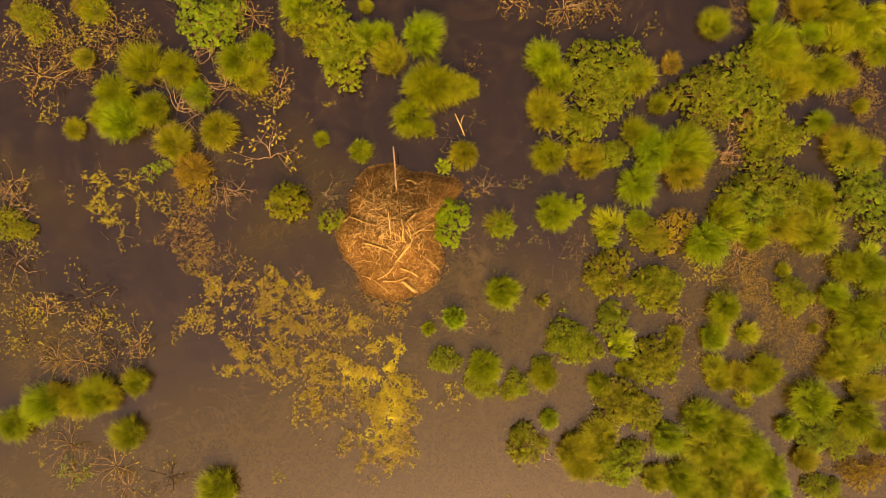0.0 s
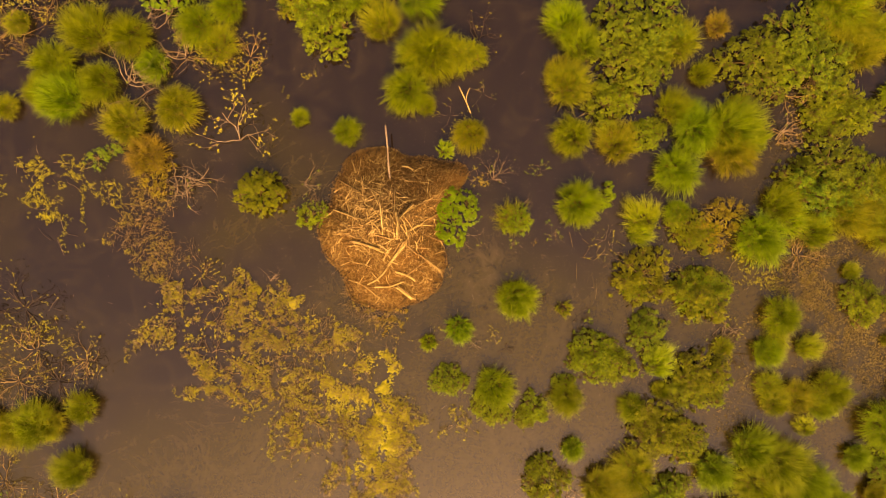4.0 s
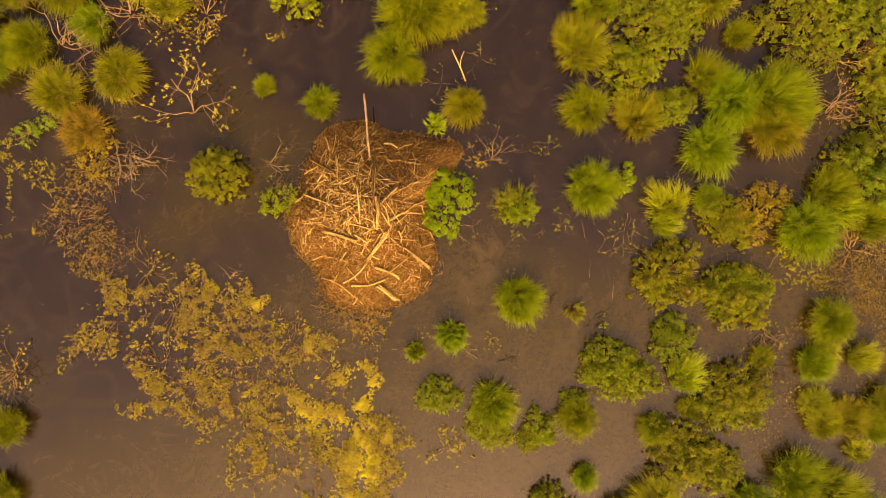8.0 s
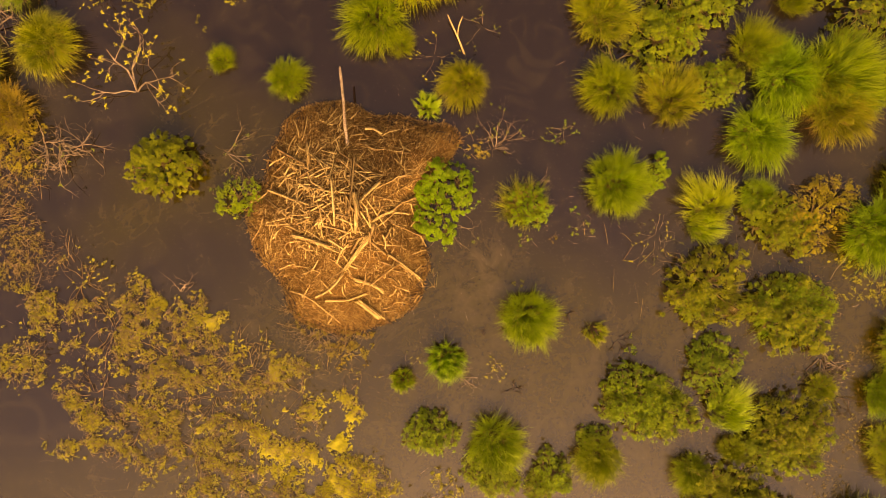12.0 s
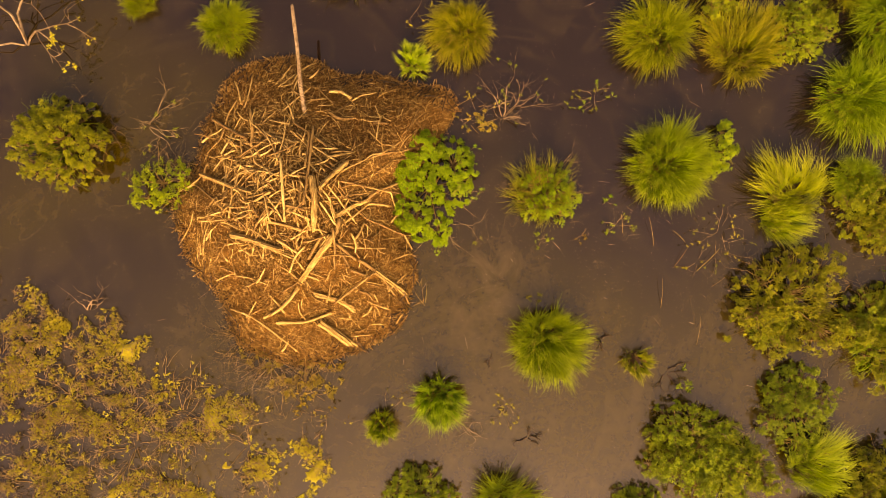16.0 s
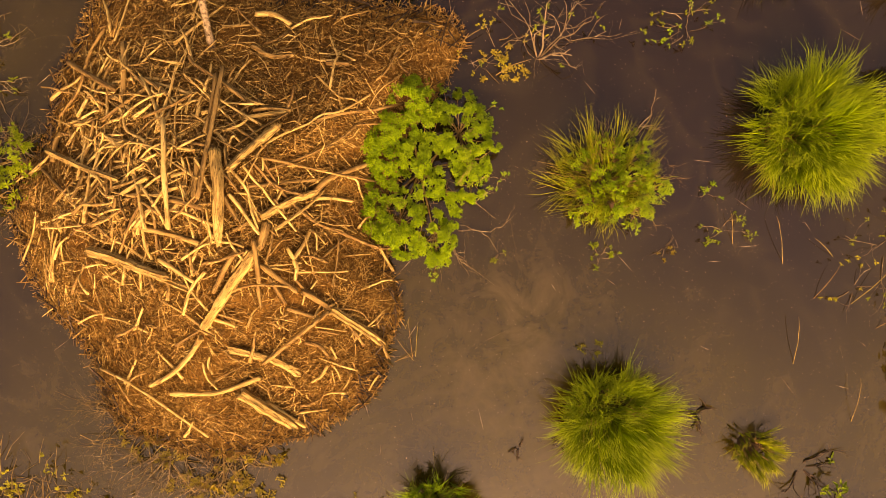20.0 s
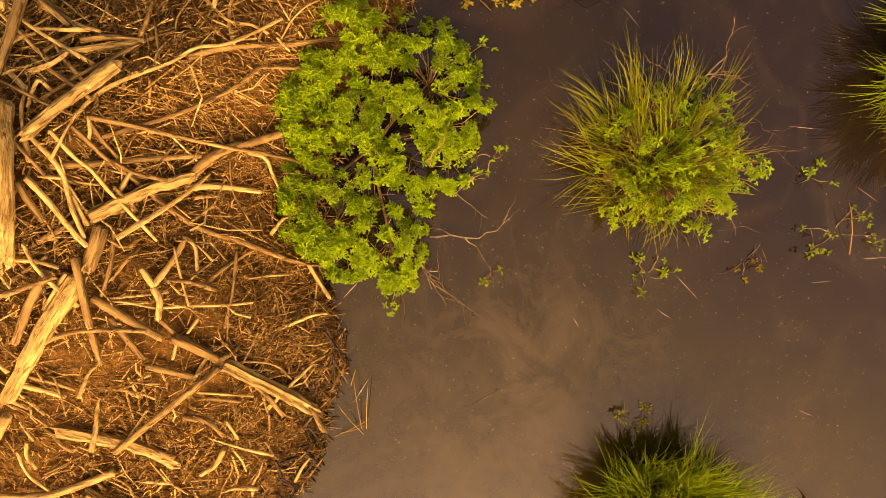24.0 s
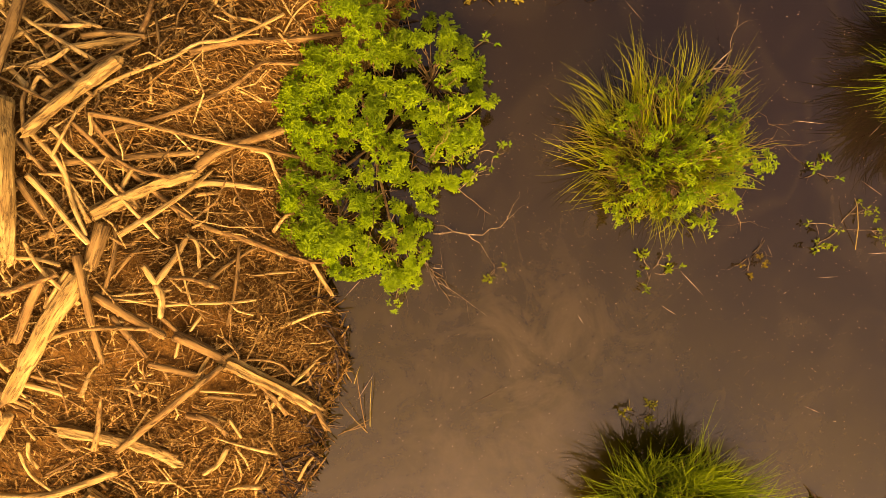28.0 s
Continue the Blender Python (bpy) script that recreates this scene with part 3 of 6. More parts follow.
def big_stick(mat, thick, over, *places):
    """A stick or log that lies on the heap, or as far over it as the sticks beneath hold it, through places on the plan."""
    rng = STICK_RNG
    log = mat is LOG
    pts = [Vector((x - LODGE[0], y - LODGE[1], max(lodge_z(x, y), 0.0) + thick * 0.6 + 0.035 + over)) for x, y in places]
    for k in range(1, len(pts) - 1):
        pts[k].z = max(pts[k].z, (pts[k - 1].z + pts[k + 1].z) / 2)
    origin = pts[0].copy()
    verts, faces = [], []
    way = (pts[-1] - pts[0]).normalized()
    turn = way.to_track_quat("Z", "Y").to_matrix().to_4x4()
    back = turn.inverted()
    line = [back @ (p - origin) for p in pts]
    knotty(verts, faces, line, 0.47 * thick, rng, 12 if log else 9, 0.85, 1.0, 1.0 if log else 0.3)
    ob = part("stick", mesh_of("stick", verts, faces, mat, not log), lodge)
    ob.matrix_basis = Matrix.Translation(origin) @ turn
    if log:
        # splinters and bark strips that stand off a weathered log
        for _ in range(6):
            k = int(rng.integers(len(line) - 1))
            a, b = line[k], line[k + 1]
            s0 = rng.uniform(0.0, 0.5)
            at, to = a.lerp(b, s0), a.lerp(b, s0 + rng.uniform(0.3, 0.6))
            off = Vector((rng.normal(), rng.normal(), 0)).normalized() * thick * 0.45
            verts, faces = [], []
            tube(verts, faces, [at + off, at.lerp(to, 0.5) + off * 1.08, to + off * 1.15], [thick * 0.03, thick * 0.075, thick * 0.02], 4)
            part("splinter", mesh_of("splinter", verts, faces, mat), ob)
    elif thick > 0.024 and rng.uniform() < 0.5:
        # the stub of a side twig
        k = int(rng.integers(len(line) - 1))
        at = line[k].lerp(line[k + 1], rng.uniform(0.2, 0.8))
        out = Vector((rng.normal(), rng.normal(), 0.6)).normalized()
        verts, faces = [], []
        tube(verts, faces, [at, at + out * thick * 1.2], [thick * 0.22, thick * 0.15], 6)
        part("twig_stub", mesh_of("twig_stub", verts, faces, mat), ob)
    return ob


big_stick(BARK, 0.048, 0.03, (-1.73, 0.80), (-1.72, 0.60), (-1.72, 0.43), (-1.74, 0.30))
big_stick(BARK, 0.034, 0, (-1.73, 0.78), (-1.63, 0.71), (-1.52, 0.63), (-1.42, 0.54))
big_stick(PEELED, 0.011, 0, (-1.65, 0.80), (-1.50, 0.68), (-1.37, 0.58))
big_stick(BARK, 0.034, 0, (-1.40, 0.49), (-1.27, 0.51), (-1.11, 0.49))
big_stick(LOG, 0.042, 0, (-1.46, 0.43), (-1.31, 0.45), (-1.15, 0.48))
big_stick(BARK, 0.020, 0.02, (-1.12, 0.47), (-1.25, 0.38), (-1.40, 0.27), (-1.51, 0.17))
big_stick(LOG, 0.068, 0.03, (-1.19, 0.34), (-1.29, 0.24), (-1.39, 0.14), (-1.51, -0.00))
big_stick(BARK, 0.017, 0.05, (-1.71, 0.27), (-1.57, 0.20), (-1.45, 0.14), (-1.31, 0.08))
big_stick(PEELED, 0.020, 0.02, (-1.34, 0.09), (-1.25, 0.21), (-1.11, 0.30), (-0.97, 0.37), (-0.85, 0.46), (-0.73, 0.49), (-0.58, 0.58), (-0.48, 0.66))
big_stick(BARK, 0.034, 0, (-0.89, 0.41), (-0.78, 0.46), (-0.61, 0.51), (-0.44, 0.55), (-0.22, 0.63))
big_stick(PEELED, 0.020, 0, (-0.94, 0.83), (-0.81, 0.70), (-0.72, 0.62), (-0.62, 0.61), (-0.55, 0.58))
big_stick(PEELED, 0.011, 0.02, (-0.49, 0.56), (-0.43, 0.67), (-0.37, 0.74), (-0.32, 0.78))
big_stick(BARK, 0.025, 0.03, (-1.24, 0.00), (-1.11, 0.06), (-0.95, 0.14), (-0.79, 0.23), (-0.68, 0.31), (-0.61, 0.39), (-0.57, 0.41), (-0.35, 0.45))
big_stick(BARK, 0.023, 0.06, (-1.26, 0.08), (-1.13, 0.06), (-0.99, 0.03), (-0.79, -0.01), (-0.62, -0.03), (-0.46, -0.06))
big_stick(PEELED, 0.023, 0.02, (-0.70, -0.03), (-0.63, -0.05), (-0.61, -0.14), (-0.57, -0.26))
big_stick(LOG, 0.073, 0.01, (-1.32, -0.38), (-1.19, -0.29), (-1.04, -0.21), (-0.94, -0.17))
big_stick(BARK, 0.056, 0.01, (-0.97, -0.19), (-0.87, -0.08), (-0.79, -0.02), (-0.67, 0.03), (-0.54, 0.09))
big_stick(PEELED, 0.042, 0.01, (-0.98, -0.22), (-0.85, -0.21), (-0.68, -0.23))
big_stick(BARK, 0.034, 0, (-1.45, -0.14), (-1.28, -0.12), (-1.12, -0.09), (-0.90, -0.06))
big_stick(PEELED, 0.023, 0.07, (-1.40, 0.01), (-1.33, -0.10), (-1.29, -0.15), (-1.24, -0.25), (-1.15, -0.38), (-1.08, -0.49))
big_stick(BARK, 0.025, 0.03, (-1.34, 0.04), (-1.29, -0.03), (-1.26, -0.08), (-1.21, -0.14))
big_stick(BARK, 0.025, 0.01, (-1.28, 0.06), (-1.25, -0.02), (-1.21, -0.09))
big_stick(PEELED, 0.023, 0.02, (-1.28, 0.09), (-1.28, 0.02), (-1.30, -0.03))
big_stick(PEELED, 0.014, 0.08, (-1.41, -0.11), (-1.35, -0.01), (-1.30, 0.10))
big_stick(LOG, 0.096, 0.03, (-1.62, 0.11), (-1.57, -0.19), (-1.60, -0.55))
big_stick(BARK, 0.020, 0.04, (-1.59, -0.01), (-1.51, -0.09), (-1.46, -0.18))
big_stick(PEELED, 0.034, 0.03, (-1.52, -0.20), (-1.45, -0.31), (-1.38, -0.43), (-1.33, -0.51))
big_stick(BARK, 0.037, 0.02, (-1.56, -0.22), (-1.52, -0.31), (-1.48, -0.39))
big_stick(PEELED, 0.017, 0.02, (-1.49, -0.19), (-1.40, -0.20), (-1.39, -0.24), (-1.39, -0.31), (-1.35, -0.36))
big_stick(PEELED, 0.017, 0, (-1.47, -0.18), (-1.38, -0.21), (-1.30, -0.22))
big_stick(PEELED, 0.028, 0.03, (-1.16, -0.15), (-1.20, -0.22), (-1.23, -0.28))
big_stick(BARK, 0.039, 0, (-1.21, -0.13), (-1.15, -0.21), (-1.05, -0.32), (-0.97, -0.40), (-0.88, -0.46), (-0.76, -0.51), (-0.58, -0.60), (-0.48, -0.65))
big_stick(PEELED, 0.028, 0.02, (-0.46, -0.64), (-0.41, -0.75), (-0.35, -0.86))
big_stick(PEELED, 0.017, 0, (-0.42, -0.73), (-0.43, -0.90))
big_stick(BARK, 0.079, 0.01, (-1.28, -0.43), (-1.33, -0.62))
big_stick(LOG, 0.084, 0, (-1.37, -0.67), (-1.52, -0.86), (-1.69, -1.07), (-1.86, -1.29))
big_stick(BARK, 0.045, 0.06, (-1.36, -0.57), (-1.35, -0.70), (-1.35, -0.90))
big_stick(BARK, 0.034, 0.01, (-1.38, -0.92), (-1.38, -1.03), (-1.38, -1.11))
big_stick(BARK, 0.051, 0.02, (-1.49, -0.64), (-1.59, -0.77), (-1.72, -0.98))
big_stick(PEELED, 0.028, 0.02, (-1.42, -0.64), (-1.48, -0.72), (-1.55, -0.81))
big_stick(PEELED, 0.023, 0.02, (-1.63, -0.57), (-1.53, -0.58), (-1.45, -0.61))
big_stick(BARK, 0.025, 0.01, (-1.25, -0.43), (-1.25, -0.57), (-1.28, -0.68), (-1.31, -0.76))
big_stick(BARK, 0.020, 0, (-1.16, -0.53), (-1.21, -0.60), (-1.27, -0.68))
big_stick(BARK, 0.051, 0, (-1.34, -0.76), (-1.26, -0.84), (-1.18, -0.92), (-1.10, -0.99))
big_stick(BARK, 0.039, 0, (-1.29, -0.87), (-1.24, -0.98), (-1.19, -1.09))
big_stick(BARK, 0.025, 0.04, (-1.67, -1.04), (-1.54, -0.96), (-1.43, -0.93), (-1.28, -0.93), (-1.15, -0.95))
big_stick(PEELED, 0.014, 0.01, (-1.32, -0.78), (-1.22, -0.80), (-1.09, -0.85))
big_stick(PEELED, 0.017, 0.01, (-1.10, -0.84), (-0.97, -0.84), (-0.83, -0.85), (-0.71, -0.85))
big_stick(PEELED, 0.037, 0.02, (-1.14, -0.63), (-1.10, -0.72))
big_stick(PEELED, 0.037, 0.02, (-1.10, -0.73), (-1.08, -0.80), (-1.10, -0.89))
big_stick(PEELED, 0.037, 0.02, (-1.10, -0.72), (-1.05, -0.64), (-1.02, -0.58), (-0.99, -0.50))
big_stick(PEELED, 0.023, 0.02, (-0.99, -0.48), (-0.94, -0.53), (-0.94, -0.65))
big_stick(PEELED, 0.014, 0.03, (-0.94, -0.52), (-0.88, -0.61))
big_stick(PEELED, 0.014, 0.06, (-1.02, -0.53), (-0.99, -0.67), (-0.96, -0.83))
big_stick(BARK, 0.028, 0.01, (-1.10, -0.90), (-1.03, -1.00))
big_stick(BARK, 0.062, 0, (-1.05, -1.00), (-0.96, -1.07), (-0.85, -1.17))
big_stick(LOG, 0.084, 0, (-0.85, -1.17), (-0.73, -1.28), (-0.60, -1.39), (-0.45, -1.54))
big_stick(BARK, 0.039, 0.01, (-0.60, -1.35), (-0.47, -1.49), (-0.40, -1.68))
big_stick(PEELED, 0.023, 0.02, (-0.94, -0.91), (-0.99, -0.98))
big_stick(PEELED, 0.023, 0.02, (-1.03, -1.00), (-1.06, -1.11))
big_stick(BARK, 0.023, 0.02, (-0.78, -0.56), (-0.79, -0.75), (-0.83, -0.97))
big_stick(PEELED, 0.017, 0.01, (-0.74, -0.72), (-0.64, -0.71), (-0.54, -0.71))
big_stick(BARK, 0.025, 0.01, (-0.91, -0.74), (-0.84, -0.66), (-0.80, -0.62), (-0.71, -0.56))
big_stick(BARK, 0.042, 0.06, (-1.42, -1.63), (-1.24, -1.49), (-1.05, -1.34), (-0.86, -1.19))
big_stick(BARK, 0.017, 0.03, (-0.86, -1.19), (-0.75, -1.18), (-0.62, -1.22), (-0.55, -1.32))
big_stick(BARK, 0.039, 0, (-1.18, -1.14), (-1.07, -1.19), (-0.96, -1.24))
big_stick(PEELED, 0.017, 0.01, (-0.98, -1.32), (-0.87, -1.35), (-0.74, -1.39))
big_stick(BARK, 0.025, 0, (-0.95, -1.36), (-0.80, -1.41))
big_stick(LOG, 0.068, 0, (-1.68, -1.49), (-1.50, -1.55), (-1.32, -1.62), (-1.17, -1.75))
big_stick(BARK, 0.039, 0, (-1.07, -1.46), (-0.96, -1.50), (-0.90, -1.60))
big_stick(PEELED, 0.020, 0.02, (-0.87, -1.51), (-0.83, -1.63))
big_stick(PEELED, 0.034, 0.01, (-0.91, -1.69), (-0.97, -1.79), (-1.06, -1.85))
big_stick(PEELED, 0.020, 0.01, (-0.58, -1.99), (-0.53, -1.90), (-0.48, -1.84))
big_stick(PEELED, 0.023, 0.02, (-1.87, -1.56), (-1.90, -1.65), (-1.88, -1.73))
big_stick(BARK, 0.014, 0.03, (-1.94, -1.30), (-1.81, -1.36), (-1.73, -1.46))
big_stick(BARK, 0.025, 0.01, (-1.73, -1.17), (-1.63, -1.21), (-1.54, -1.25))
big_stick(BARK, 0.034, 0, (-0.49, -1.26), (-0.48, -1.38))
big_stick(BARK, 0.017, 0.01, (-1.86, -1.78), (-1.71, -1.71), (-1.57, -1.63))
big_stick(PEELED, 0.017, 0, (-1.05, 0.28), (-1.06, 0.17))
big_stick(BARK, 0.014, 0.03, (-1.08, 0.62), (-1.01, 0.39))
big_stick(BARK, 0.020, 0, (-1.11, 0.50), (-0.98, 0.55))
big_stick(BARK, 0.011, 0.03, (-0.78, -0.06), (-0.79, -0.23), (-0.73, -0.38), (-0.66, -0.51))
big_stick(PEELED, 0.014, 0, (-0.90, -0.23), (-0.92, -0.47))
big_stick(PEELED, 0.020, 0.02, (-1.47, 0.22), (-1.52, 0.26), (-1.56, 0.14))
big_stick(BARK, 0.041, 0.09, (-1.67, 0.86), (-1.67, 0.47), (-1.69, 0.06), (-1.71, -0.23))
big_stick(PEELED, 0.041, 0.09, (-2.07, 0.40), (-2.01, -0.08), (-1.99, -0.46))
big_stick(LOG, 0.056, 0.03, (-3.46, 0.24), (-2.98, 0.07), (-2.54, -0.06))
big_stick(BARK, 0.031, 0.01, (-3.52, 0.08), (-3.19, -0.13), (-2.96, -0.30))
big_stick(BARK, 0.056, 0.02, (-3.29, 1.06), (-3.02, 0.91), (-2.66, 0.72))
big_stick(BARK, 0.031, 0.04, (-2.88, 1.32), (-3.01, 1.08), (-3.10, 0.77), (-3.34, 0.57))
big_stick(PEELED, 0.021, 0.03, (-2.68, 1.67), (-2.69, 1.45), (-2.74, 1.19))
big_stick(BARK, 0.031, 0.03, (-1.99, 1.04), (-1.96, 0.93), (-1.79, 0.81), (-1.63, 0.70), (-1.47, 0.57))
big_stick(BARK, 0.021, 0.01, (-2.15, 1.30), (-2.03, 1.11))
big_stick(PEELED, 0.031, 0.03, (-2.38, 0.80), (-2.22, 0.57), (-2.14, 0.38))
big_stick(BARK, 0.041, 0.02, (-2.38, 0.80), (-2.13, 0.65), (-2.04, 0.53))
big_stick(PEELED, 0.021, 0.01, (-2.76, 1.02), (-2.54, 0.94), (-2.39, 0.81))
big_stick(BARK, 0.062, 0, (-2.63, 1.14), (-2.57, 0.85), (-2.57, 0.61))
big_stick(BARK, 0.036, 0.02, (-2.77, 0.46), (-2.55, 0.58), (-2.31, 0.70))
big_stick(PEELED, 0.021, 0.05, (-2.71, 0.22), (-2.36, 0.23), (-2.06, 0.15))
big_stick(BARK, 0.036, 0.01, (-2.66, 0.29), (-2.32, 0.23))
big_stick(BARK, 0.041, 0.01, (-2.88, 0.47), (-2.92, 0.29), (-2.99, 0.16))
big_stick(PEELED, 0.041, 0.03, (-2.46, -0.18), (-2.29, -0.09), (-2.23, -0.06))
big_stick(BARK, 0.031, 0.02, (-2.17, -0.22), (-2.15, -0.46), (-2.17, -0.66))
big_stick(PEELED, 0.031, 0.02, (-2.29, -0.11), (-2.13, -0.29), (-2.04, -0.46))
big_stick(BARK, 0.051, 0.01, (-2.27, -0.46), (-2.01, -0.51), (-1.78, -0.58))
big_stick(PEELED, 0.026, 0.04, (-2.28, -0.39), (-2.26, -0.61), (-2.23, -0.71))
big_stick(BARK, 0.031, 0.02, (-2.54, -0.21), (-2.63, -0.56))
big_stick(BARK, 0.026, 0.04, (-2.24, -0.24), (-2.38, -0.41), (-2.54, -0.66))
big_stick(BARK, 0.046, 0.01, (-1.99, -0.24), (-1.82, -0.28), (-1.72, -0.31))
big_stick(PEELED, 0.031, 0.01, (-2.05, -0.17), (-1.85, -0.13))
big_stick(BARK, 0.046, 0.01, (-1.77, 0.07), (-1.78, -0.22))
big_stick(LOG, 0.077, 0.02, (-2.87, -0.65), (-2.58, -0.71), (-2.35, -0.79), (-2.10, -0.85))
big_stick(LOG, 0.067, 0, (-2.53, -0.73), (-2.18, -0.86), (-1.92, -0.96))
big_stick(PEELED, 0.041, 0.05, (-2.14, -0.71), (-1.86, -0.89))
big_stick(PEELED, 0.031, 0.05, (-1.75, -0.81), (-1.90, -0.96), (-2.00, -1.17))
big_stick(PEELED, 0.021, 0.02, (-2.92, -1.25), (-2.66, -1.27), (-2.39, -1.35))
big_stick(PEELED, 0.051, 0.01, (-1.91, -1.39), (-2.06, -1.57), (-2.27, -1.75), (-2.49, -1.86))
big_stick(BARK, 0.031, 0.01, (-2.15, -1.46), (-1.90, -1.31))
big_stick(PEELED, 0.051, 0.02, (-2.30, -1.93), (-1.93, -1.92), (-1.73, -1.87), (-1.49, -1.78))
big_stick(LOG, 0.113, 0.03, (-1.66, -1.91), (-1.42, -2.12), (-1.28, -2.27))
big_stick(PEELED, 0.051, 0.03, (-1.47, -2.03), (-1.18, -2.31))
big_stick(PEELED, 0.031, 0.03, (-3.06, -1.76), (-2.68, -1.86), (-2.37, -2.10), (-2.06, -2.39))
big_stick(PEELED, 0.021, 0.03, (-1.94, -1.62), (-1.93, -1.77), (-1.85, -1.90))
big_stick(PEELED, 0.051, 0.02, (-1.52, 1.43), (-1.36, 1.42), (-1.21, 1.33))
big_stick(PEELED, 0.026, 0.01, (-1.77, 1.28), (-1.56, 1.32))
big_stick(PEELED, 0.021, 0.03, (-0.85, 1.21), (-0.81, 1.11), (-0.77, 0.98), (-0.91, 0.96))
big_stick(BARK, 0.046, 0, (-0.86, 0.94), (-0.67, 0.93))
big_stick(PEELED, 0.021, 0.01, (-0.73, 1.03), (-0.62, 0.97))
big_stick(BARK, 0.021, 0.02, (-0.24, 1.15), (-0.33, 0.91), (-0.43, 0.79))
big_stick(PEELED, 0.026, 0.02, (-1.96, 1.64), (-2.00, 1.54), (-2.04, 1.35))
big_stick(PEELED, 0.021, 0.02, (-3.83, -0.77), (-3.63, -0.51), (-3.55, -0.31))
big_stick(BARK, 0.046, 0.01, (-3.34, 0.41), (-3.38, 0.33), (-3.40, 0.16))
big_stick(PEELED, 0.031, 0.01, (-1.83, -1.20), (-1.71, -1.24), (-1.60, -1.29))
big_stick(PEELED, 0.021, 0.02, (-1.63, 0.68), (-1.48, 0.60), (-1.32, 0.54))
big_stick(BARK, 0.026, 0.01, (-1.40, 1.13), (-1.30, 1.18), (-1.20, 1.26))
big_stick(BARK, 0.046, 0, (-1.50, 1.10), (-1.33, 1.00), (-1.14, 1.01))
big_stick(PEELED, 0.026, 0.02, (-2.85, -0.12), (-2.74, 0.01), (-2.68, 0.06))
big_stick(BARK, 0.041, 0.01, (-2.68, 0.06), (-2.64, -0.18))
big_stick(PEELED, 0.026, 0.03, (-1.54, 0.02), (-1.41, -0.15), (-1.38, -0.32), (-1.34, -0.47))
big_stick(BARK, 0.026, 0.03, (-1.59, 0.38), (-1.38, 0.25), (-1.27, 0.17))


def loose_sticks():
    """Middling sticks thrown over the heap, thickest on its crown: objects of their own on shared meshes."""
    rng = np.random.default_rng(11)
    shapes = []
    for k in range(14):
        verts, faces = [], []
        bow = rng.normal(0, 0.018, 2)
        knotty(verts, faces, [(0, 0, -0.5), (bow[0], bow[1], -0.1), (bow[0] * 0.6, bow[1], 0.2), (0.025 * (k % 3 - 1), 0, 0.5)], 0.009 + 0.01 * rng.uniform(), rng, 7, 0.6)
        shapes.append([mesh_of("stick", verts, faces, mat, True) for mat in (BARK, PEELED)])
    made = 0
    while made < 300:
        crown = made < 190
        x, y = (rng.normal(-2.4, 0.48), rng.normal(0.1, 0.6)) if crown else (rng.uniform(-3.7, 0.2), rng.uniform(-2.7, 1.9))
        if lodge_share(x, y) > 0.93 or (x > -1.5 and y > -0.2 and rng.uniform() < 0.7):
            continue
        long = rng.uniform(0.16, 0.5) * (1.2 if crown else 0.8)
        a = rng.uniform(0, math.pi)
        dx, dy = math.cos(a) * long / 2, math.sin(a) * long / 2
        za, zb = lodge_z(x - dx, y - dy), lodge_z(x + dx, y + dy)
        z = max((za + zb) / 2, lodge_z(x, y)) + rng.uniform(0.02, 0.09)
        way = Vector((2 * dx, 2 * dy, (zb - za) * 0.9 + rng.normal(0, 0.07)))
        ob = part("stick", shapes[int(rng.integers(14))][int(rng.uniform() < (0.72 if crown else 0.45))], lodge)
        ob.matrix_basis = Matrix.Translation((x - LODGE[0], y - LODGE[1], z)) @ way.to_track_quat("Z", "Y").to_matrix().to_4x4() @ Matrix.Diagonal((0.9, 0.9, long, 1))
        made += 1


loose_sticks()


def heap_stick(verts, faces, rng, x, y, long, thick, lift, sides):
    """One straight or slightly bowed twig that lies on the heap."""
    a = rng.uniform(0, 2 * math.pi)
    dx, dy = math.cos(a) * long / 2, math.sin(a) * long / 2
    za = max(lodge_z(x - dx, y - dy), 0.0) + lift
    zb = max(lodge_z(x + dx, y + dy), 0.0) + lift + rng.normal(0, 0.12) * long
    zm = max((za + zb) / 2, lodge_z(x, y) + lift) + 0.006
    bow = rng.normal(0, 0.13) * long
    ox, oy = x - LODGE[0], y - LODGE[1]
    tube(verts, faces, [(ox - dx, oy - dy, za), (ox - math.sin(a) * bow, oy + math.cos(a) * bow, zm), (ox + dx, oy + dy, zb)], [thick, thick * 0.95, thick * 0.65], sides, sides > 3)


